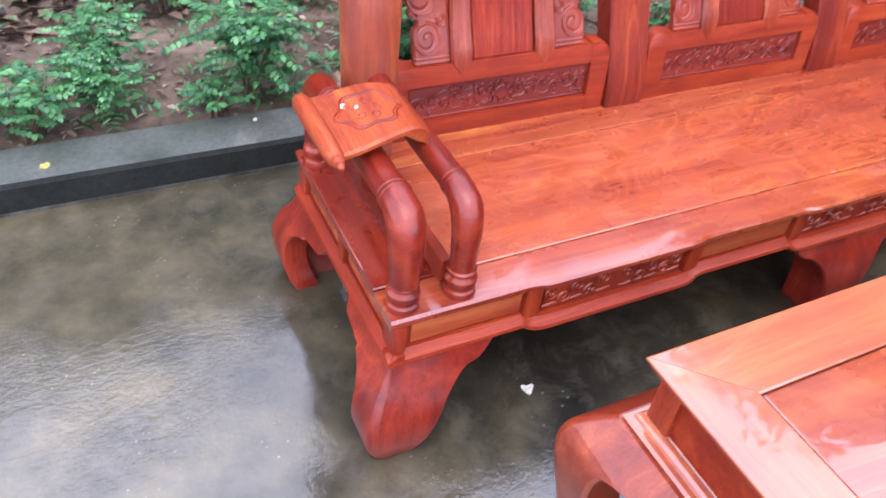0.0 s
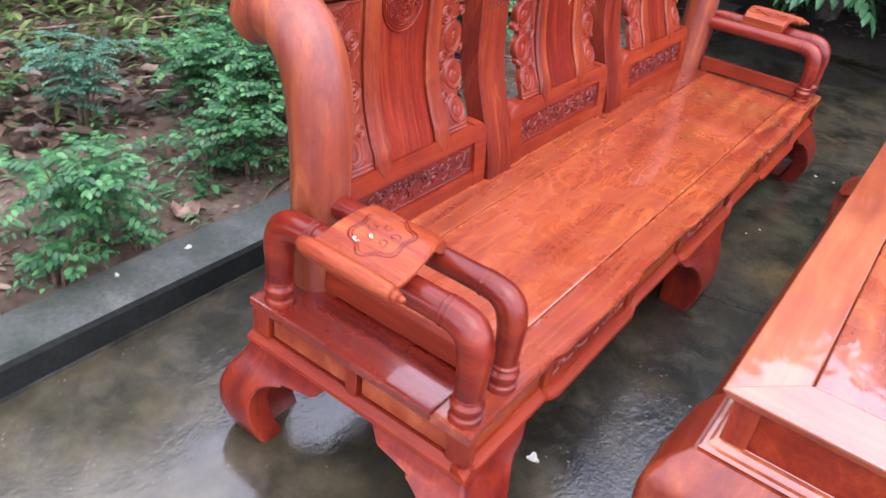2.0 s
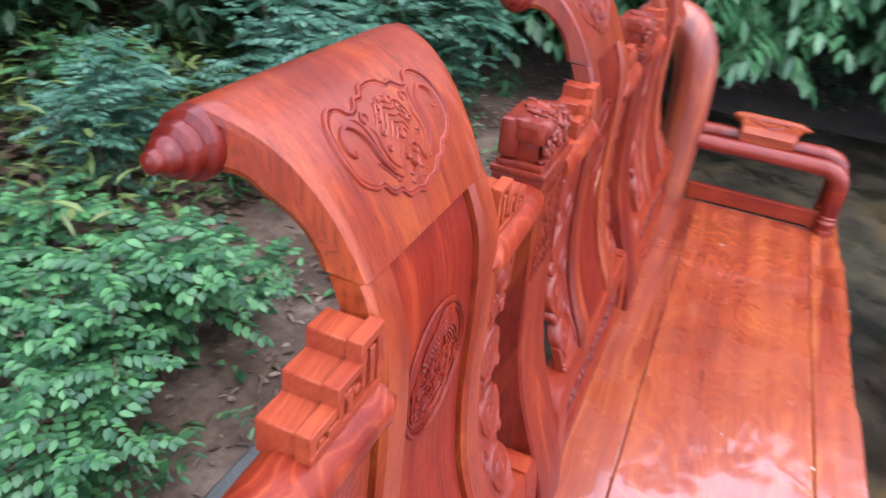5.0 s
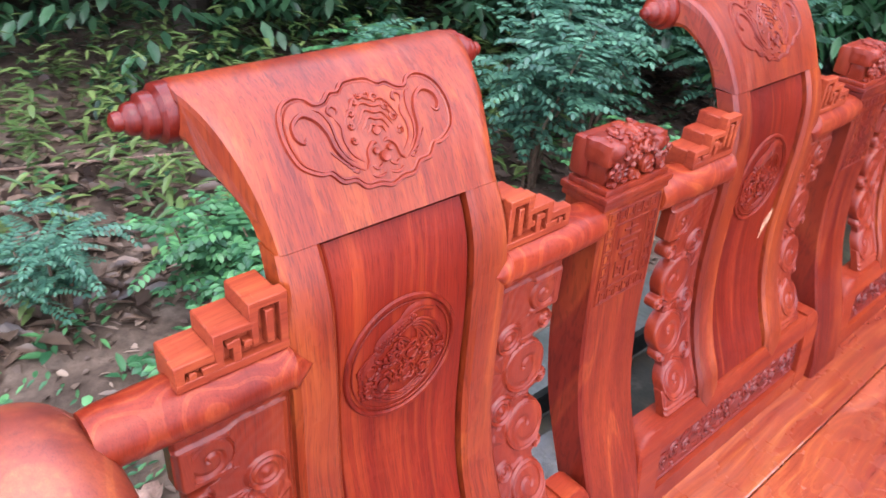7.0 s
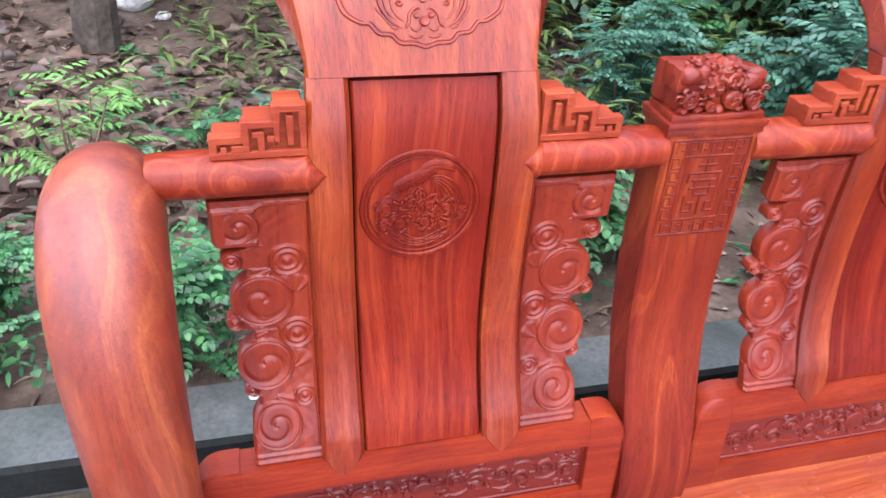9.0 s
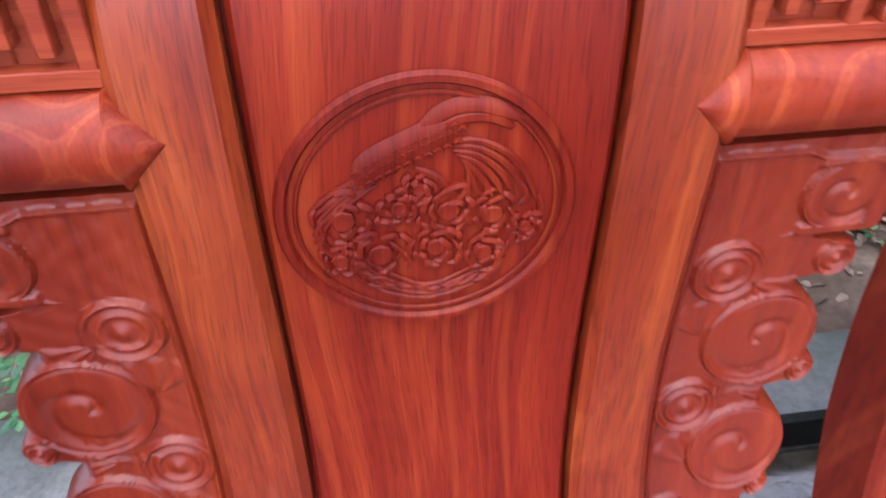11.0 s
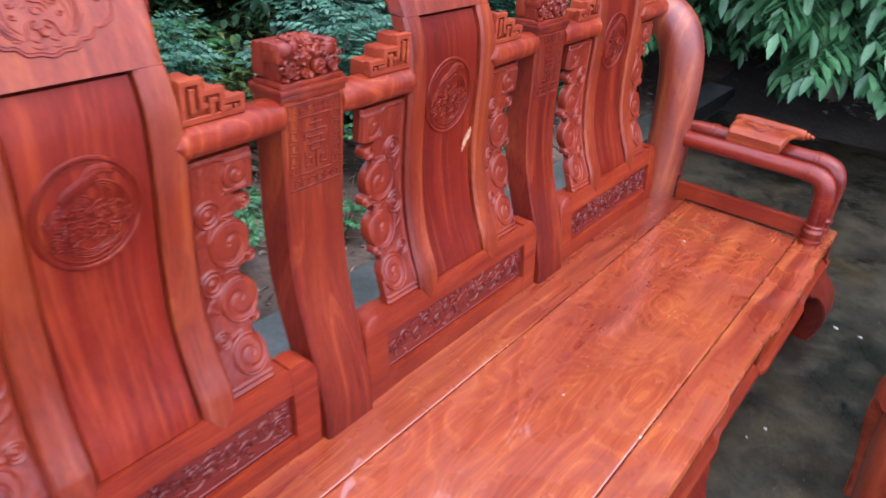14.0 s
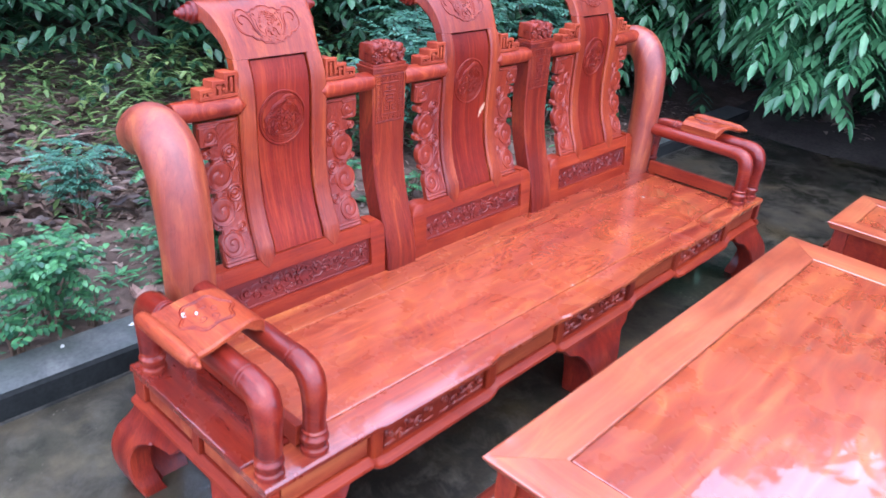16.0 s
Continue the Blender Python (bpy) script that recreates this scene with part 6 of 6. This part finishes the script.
tagged(new("fallen_twigs", mesh_of(bm, "fallen_twigs", TWIG)), "thin dry twigs lying on the soil", "twigs", kind="stuff")


# ---------------------------------------------------------------- trees
def tree_data(seed, height, crown_r, crown_base, clumps, per, leaf_len, mat):
    """A forking trunk and a ragged crown of leafy sprays."""
    r = random.Random(seed)
    bm = bmesh.new()
    verts, faces = [], []
    tube(bm, [(0, 0, -0.3), (0.05, 0.02, height * 0.25), (-0.04, 0.06, height * 0.55), (0.05, 0.0, height * 0.85)], [0.11, 0.09, 0.065, 0.03], 9, 5)
    for i in range(clumps):
        a, u = r.uniform(0, 2 * math.pi), r.random()
        q = crown_r * math.sqrt(r.uniform(0.05, 1.0))
        z = crown_base + (height - crown_base) * u
        q *= (0.65 + 0.6 * math.sin(math.pi * min(1, u * 0.9 + 0.12))) * 0.9
        c = Vector((q * math.cos(a), q * math.sin(a), z + 0.3 * noise.noise(Vector((a * 2, q, seed)))))
        if i % 6 == 0:
            tube(bm, [(0, 0, max(0.3, z * 0.55)), (c.x * 0.5, c.y * 0.5, z * 0.8), tuple(c)], [0.035, 0.022, 0.008], 6, 3)
        for k in range(per):
            p = c + Vector((r.gauss(0, 0.20), r.gauss(0, 0.20), r.gauss(0, 0.15)))
            b = r.uniform(0, 2 * math.pi)
            frond(verts, faces, r, p, Vector((math.cos(b), math.sin(b), r.uniform(-0.5, 0.3))), leaf_len * 2.0, 3, leaf_len, leaf_len * 0.36, 0.6)
    return mesh_of(bm, "trunk", BARK), mesh_from("crown", verts, faces, mat)


def far_tree_data(seed, height, crown_r, crown_base, clumps, per, mat):
    """A tall tree for the back rows: trunk, limbs and thousands of single leaves in ragged clumps."""
    r = random.Random(seed)
    bm = bmesh.new()
    verts, faces = [], []
    tube(bm, [(0, 0, -0.3), (0.08, 0.02, height * 0.25), (-0.06, 0.08, height * 0.55), (0.05, 0.0, height * 0.9)], [0.13, 0.11, 0.08, 0.03], 9, 5)
    for i in range(clumps):
        a, u = r.uniform(0, 2 * math.pi), r.random()
        q = crown_r * math.sqrt(r.uniform(0.04, 1.0)) * (0.6 + 0.6 * math.sin(math.pi * min(1, u * 0.85 + 0.12)))
        z = crown_base + (height - crown_base) * u
        c = Vector((q * math.cos(a), q * math.sin(a), z + 0.4 * noise.noise(Vector((a * 2, q, seed)))))
        if i % 14 == 0:
            tube(bm, [(0, 0, max(0.3, z * 0.6)), (c.x * 0.5, c.y * 0.5, z * 0.82), tuple(c)], [0.04, 0.025, 0.008], 6, 3)
        for k in range(per):
            p = c + Vector((r.gauss(0, 0.22), r.gauss(0, 0.22), r.gauss(0, 0.16)))
            b = r.uniform(0, 2 * math.pi)
            d = Vector((math.cos(b), math.sin(b), r.uniform(-0.9, 0.3))).normalized()
            s = d.cross(Vector((r.gauss(0, 0.4), r.gauss(0, 0.4), 1))).normalized()
            l, w, j = r.uniform(0.18, 0.32), r.uniform(0.05, 0.09), len(verts)
            verts.extend([p, p + d * l * 0.45 + s * w, p + d * l + Vector((0, 0, -0.05)), p + d * l * 0.45 - s * w])
            faces.append((j, j + 1, j + 2, j + 3))
    return mesh_of(bm, "trunk", BARK), mesh_from("crown", verts, faces, mat)


TREE_KINDS = [tree_data(61, 5.5, 1.7, 0.8, 170, 10, 0.155, CANOPY), tree_data(62, 4.6, 1.6, 0.4, 160, 10, 0.145, CANOPY), far_tree_data(63, 6.9, 2.2, 0.9, 520, 11, CANOPY), tree_data(64, 1.9, 1.1, 0.1, 130, 10, 0.11, CANOPY)]
# Far rows out of view are added to block sky in the reflections.
TREES = [(-4.5, 6.6, 0), (-2.6, 6.1, 1), (-0.9, 6.4, 0), (0.8, 6.2, 1), (2.4, 6.0, 0), (4.1, 5.7, 1), (5.5, 4.8, 0), (6.2, 2.6, 2), (7.4, 0.9, 0), (7.2, 2.0, 0), (7.3, -0.9, 1), (7.2, -2.8, 0), (7.0, -5.0, 1),
         (-3.5, 8.2, 2), (-0.5, 8.2, 2), (2.5, 8.0, 2), (5.2, 7.2, 2), (8.0, 4.6, 2), (9.6, 2.0, 2), (9.8, -1.2, 2), (9.5, -4.5, 2), (-6.5, 7.8, 2),
         (10.5, 7.6, 2), (8.6, 9.6, 2), (6.2, 10.6, 2), (3.6, 11.2, 2), (0.9, 11.5, 2), (-1.8, 11.5, 2), (-4.6, 11.2, 2), (-7.4, 10.4, 2), (7.5, 10.4, 2), (9.8, 8.8, 2), (4.9, 11.2, 2), (2.2, 11.6, 2),
         (0.2, 5.0, 3), (1.9, 4.3, 3), (3.2, 3.5, 3), (4.4, 2.6, 3), (-1.6, 5.2, 3), (-3.2, 5.0, 3), (6.3, 0.2, 3), (6.2, 1.7, 3), (6.4, -1.8, 3)]
rng = random.Random(15)
for x, y, kind in TREES:
    e = thing("garden_tree", ("leafy dark green tree behind the garden bed", "low-crowned dark green tree behind the bed", "tall dark tree at the back of the garden", "dense dark bush under the trees")[kind], "tree",
              (x, y, bed_height(x, y) - 0.02), "trees round the yard")
    e.rotation_euler.z = rng.uniform(0, 6.28)
    s = rng.uniform(0.92, 1.08) * (1.3 if y > 8.5 else 1.0)
    tall = slim = 1.0
    if kind != 3:
        # tree heights, and one slim crown, fit the reflections seen from the camera
        way, far = math.degrees(math.atan2(y - 0.2, x - 0.65)), math.hypot(x - 0.65, y - 0.2)
        line = float(np.interp(way, (-60, -20, 0, 14, 20, 22, 24, 30, 36, 40, 45, 50, 56, 64, 72, 85, 100, 130), (26, 27, 28, 31, 41, 49, 50, 36, 32, 31, 28, 33, 39, 41, 42, 42, 41, 38)))
        tall = min(1.6, (far - 0.5) * math.tan(math.radians(line)) / (s * (5.5, 4.6, 6.9)[kind]))
        slim = 0.6 if line > 46 else 1.0
    e.scale = (s * slim, s * slim, s * tall)
    for n, me in zip(("trunk", "crown"), TREE_KINDS[kind]):
        o = new(n, me)
        o.parent = e

# the tree whose long leaves hang over the kerb at the side
r = random.Random(77)
e = thing("drooping_tree", "tree with long glossy drooping leaves hanging over the kerb", "tree")
bm = bmesh.new()
verts, faces = [], []
tube(bm, [(5.7, 0.6, 0.0), (5.6, 0.55, 0.7), (5.45, 0.4, 1.5), (5.4, 0.3, 2.6), (5.5, 0.2, 3.6)], [0.10, 0.085, 0.07, 0.05, 0.03], 10, 5)
for i in range(110):
    y0 = r.uniform(-2.2, 1.9)
    z1 = 0.62 + 1.9 * r.random() ** 1.3
    x1 = 4.05 + 0.55 * r.random() + 0.10 * abs(y0 - 0.3)
    pts = [(5.45, 0.4 + 0.1 * y0, min(z1 + 0.7, 3.2)), (5.0, 0.3 + 0.55 * y0, z1 + 0.5), (x1 + 0.18, y0 * 0.92 + 0.1, z1 + 0.18), (x1, y0, z1)]
    tube(bm, pts, [0.022, 0.014, 0.008, 0.003], 6, 4)
    line = [Vector(p) for p in spline(pts, 6)]
    for k in range(8):
        p = line[len(line) - 1 - int(k * 1.1)]
        d = Vector((-0.6 + r.gauss(0, 0.5), r.gauss(0, 0.6), r.uniform(-0.75, 0.1)))
        frond(verts, faces, r, p, d, r.uniform(0.26, 0.36), 5, r.uniform(0.12, 0.16), 0.044, 0.75)
# Upper crown, out of view: added for shade and to fit reflected sky.
for i in range(280):
    y0, x1 = r.uniform(-3.2, 2.4), r.uniform(4.5, 6.1)
    z1 = 1.4 + (float(np.interp(y0, (-3.2, -2.4, -1.4, -0.6, 0.0, 0.3, 1.2, 2.4), (1.8, 2.2, 2.9, 3.4, 3.5, 3.75, 5.0, 5.4))) - 1.4) * r.random() ** 0.6
    pts = [(5.45, 0.3, min(z1 * 0.75, 3.4)), (5.3, 0.25 + 0.5 * y0, z1 + 0.15), (x1 + 0.1, y0 * 0.9, z1 + 0.12), (x1, y0, z1)]
    tube(bm, pts, [0.022, 0.014, 0.008, 0.003], 6, 4)
    line = [Vector(p) for p in spline(pts, 6)]
    for k in range(9):
        d = Vector((-0.3 + r.gauss(0, 0.6), r.gauss(0, 0.7), r.uniform(-0.6, 0.2)))
        frond(verts, faces, r, line[len(line) - 1 - int(k * 1.2)], d, r.uniform(0.28, 0.38), 5, r.uniform(0.13, 0.17), 0.048, 0.7)
for n, me in (("trunk", mesh_of(bm, "trunk", BARK)), ("foliage", mesh_from("foliage", verts, faces, DROOP))):
    o = new(n, me)
    o.parent = e


# ---------------------------------------------------------------- small fallen things
def scrap(name, label, category, at, size, mat, seed, group="", flat_=0.25):
    r = random.Random(seed)
    bm = bmesh.new()
    for k in range(3):
        a = r.uniform(0, 6.28)
        loops = []
        for j in range(4):
            f = j / 3
            w = size * 0.42 * math.sin(math.pi * (0.12 + 0.8 * f))
            c = Vector((math.cos(a), math.sin(a), 0)) * size * (f - 0.2)
            q = Vector((-math.sin(a), math.cos(a), 0))
            z = size * flat_ * (0.15 + f * f * r.uniform(0.3, 1.0))
            loops.append([c - q * w + Vector((0, 0, z * 1.4)), c + Vector((0, 0, z * 0.6)), c + q * w + Vector((0, 0, z * 1.4)), c + Vector((0, 0, z * 0.6 - size * 0.03))])
        rings(bm, loops)
    ob = new(name, mesh_of(bm, name, mat))
    ob.location = at
    return tagged(ob, label, category, group)


for i, (x, y, z, s) in enumerate(((0.274, 1.194, 0.096, 0.016), (0.05, 1.215, 0.096, 0.014), (1.93, -0.02, 0.001, 0.006), (2.0, -0.05, 0.001, 0.008), (2.72, -0.09, 0.001, 0.012), (2.72, -0.17, 0.001, 0.010), (0.376, 0.016, 0.001, 0.022), (0.016, 0.315, 0.662, 0.012), (0.034, 0.295, 0.668, 0.010), (1.28, 0.277, ZS + 0.001, 0.004), (2.17, 0.35, ZS + 0.001, 0.007), (1.27, 0.1, ZS + 0.001, 0.006))):
    scrap("fallen_petal", "small white fallen petal, wet", "petal", (x, y, z), s, PETAL, 100 + i, "fallen petals")
scrap("dry_husk", "crumpled brown dry husk on the soil by the kerb", "husk", (0.42, 1.39, bed_height(0.42, 1.39) + 0.006), 0.072, BROWN_HUSK, 7, "", 0.6)
scrap("yellow_leaf", "pale yellow-green leaf fallen on the kerb", "leaf", (-0.56, 1.14, 0.096), 0.024, YELLOW_LEAF, 4, "fallen leaves", 0.12)
scrap("yellow_leaf", "fallen yellow leaf on the soil", "leaf", (1.35, 2.2, bed_height(1.35, 2.2) + 0.02), 0.05, YELLOW_LEAF, 9, "fallen leaves")


# a crumpled red plastic wrapper on the stool
r = random.Random(31)
bm = bmesh.new()
bmesh.ops.create_icosphere(bm, subdivisions=3, radius=1.0)
for v in bm.verts:
    n = noise.noise(v.co * 1.7) * 0.35 + noise.noise(v.co * 4.0) * 0.2
    v.co = Vector((v.co.x * 0.034, v.co.y * 0.024, max(-0.6, v.co.z) * 0.016)) * (1 + n)
low = min(v.co.z for v in bm.verts)
for v in bm.verts:
    v.co.z -= low
wrapper = new("plastic_wrapper", mesh_of(bm, "plastic_wrapper", RED_CLOTH, 60))
wrapper.location = (2.538, -0.515, 0.5258)
tagged(wrapper, "crumpled bright red plastic wrapper on the stool", "wrapper")



# ---------------------------------------------------------------- odds and ends at the back of the bed
e = thing("slim_tree", "slim bare-stemmed tree among wet fallen leaves", "tree", (-0.36, 3.55, bed_height(-0.36, 3.55) - 0.02))
for n, me in zip(("trunk", "crown"), tree_data(65, 2.7, 0.42, 1.9, 16, 5, 0.11, CANOPY)):
    o = new(n, me)
    o.parent = e


def stone(name, label, at, size, mat, seed):
    bm = bmesh.new()
    bmesh.ops.create_icosphere(bm, subdivisions=3, radius=1.0)
    for v in bm.verts:
        n = noise.noise(v.co * 1.3 + Vector((seed, 0, 0))) * 0.35 + noise.noise(v.co * 3.5) * 0.12
        v.co = Vector((v.co.x * size, v.co.y * size * 0.8, v.co.z * size * 0.6)) * (1 + n)
    ob = new(name, mesh_of(bm, name, mat, 70))
    ob.location = at
    tagged(ob, label, "stone", "stones in the bed")


stone("pale_stone", "pale weathered stone half sunk in leaf litter", (-0.22, 4.0, bed_height(-0.22, 4.0) + 0.04), 0.10, PETAL, 2)
stone("pale_stone", "small pale stone in leaf litter", (-0.06, 3.84, bed_height(-0.06, 3.84) + 0.015), 0.035, PETAL, 5)
for label, pts, q, mat in (("pale broken branch lying on the soil", ((-0.55, 2.88), (-0.34, 2.85), (-0.12, 2.84)), 0.020, BROWN_HUSK),
                           ("long thin pale bamboo stick lying on the weeds", ((0.55, 3.12), (1.0, 2.80), (1.40, 2.46)), 0.006, BROWN_HUSK),
                           ("dry forked twig on the soil", ((0.78, 1.62), (0.86, 1.55), (0.98, 1.50)), 0.005, YELLOW_LEAF)):
    bm = bmesh.new()
    k = 0.10 if q == 0.006 else 0.0
    tube(bm, [(x, y, bed_height(x, y) + q * 0.8 + k * i) for i, (x, y) in enumerate(pts)], [q, q * 0.9, q * 0.6], 8, 5)
    tagged(new("fallen_branch", mesh_of(bm, "fallen_branch", mat)), label, "branch", "fallen branches")
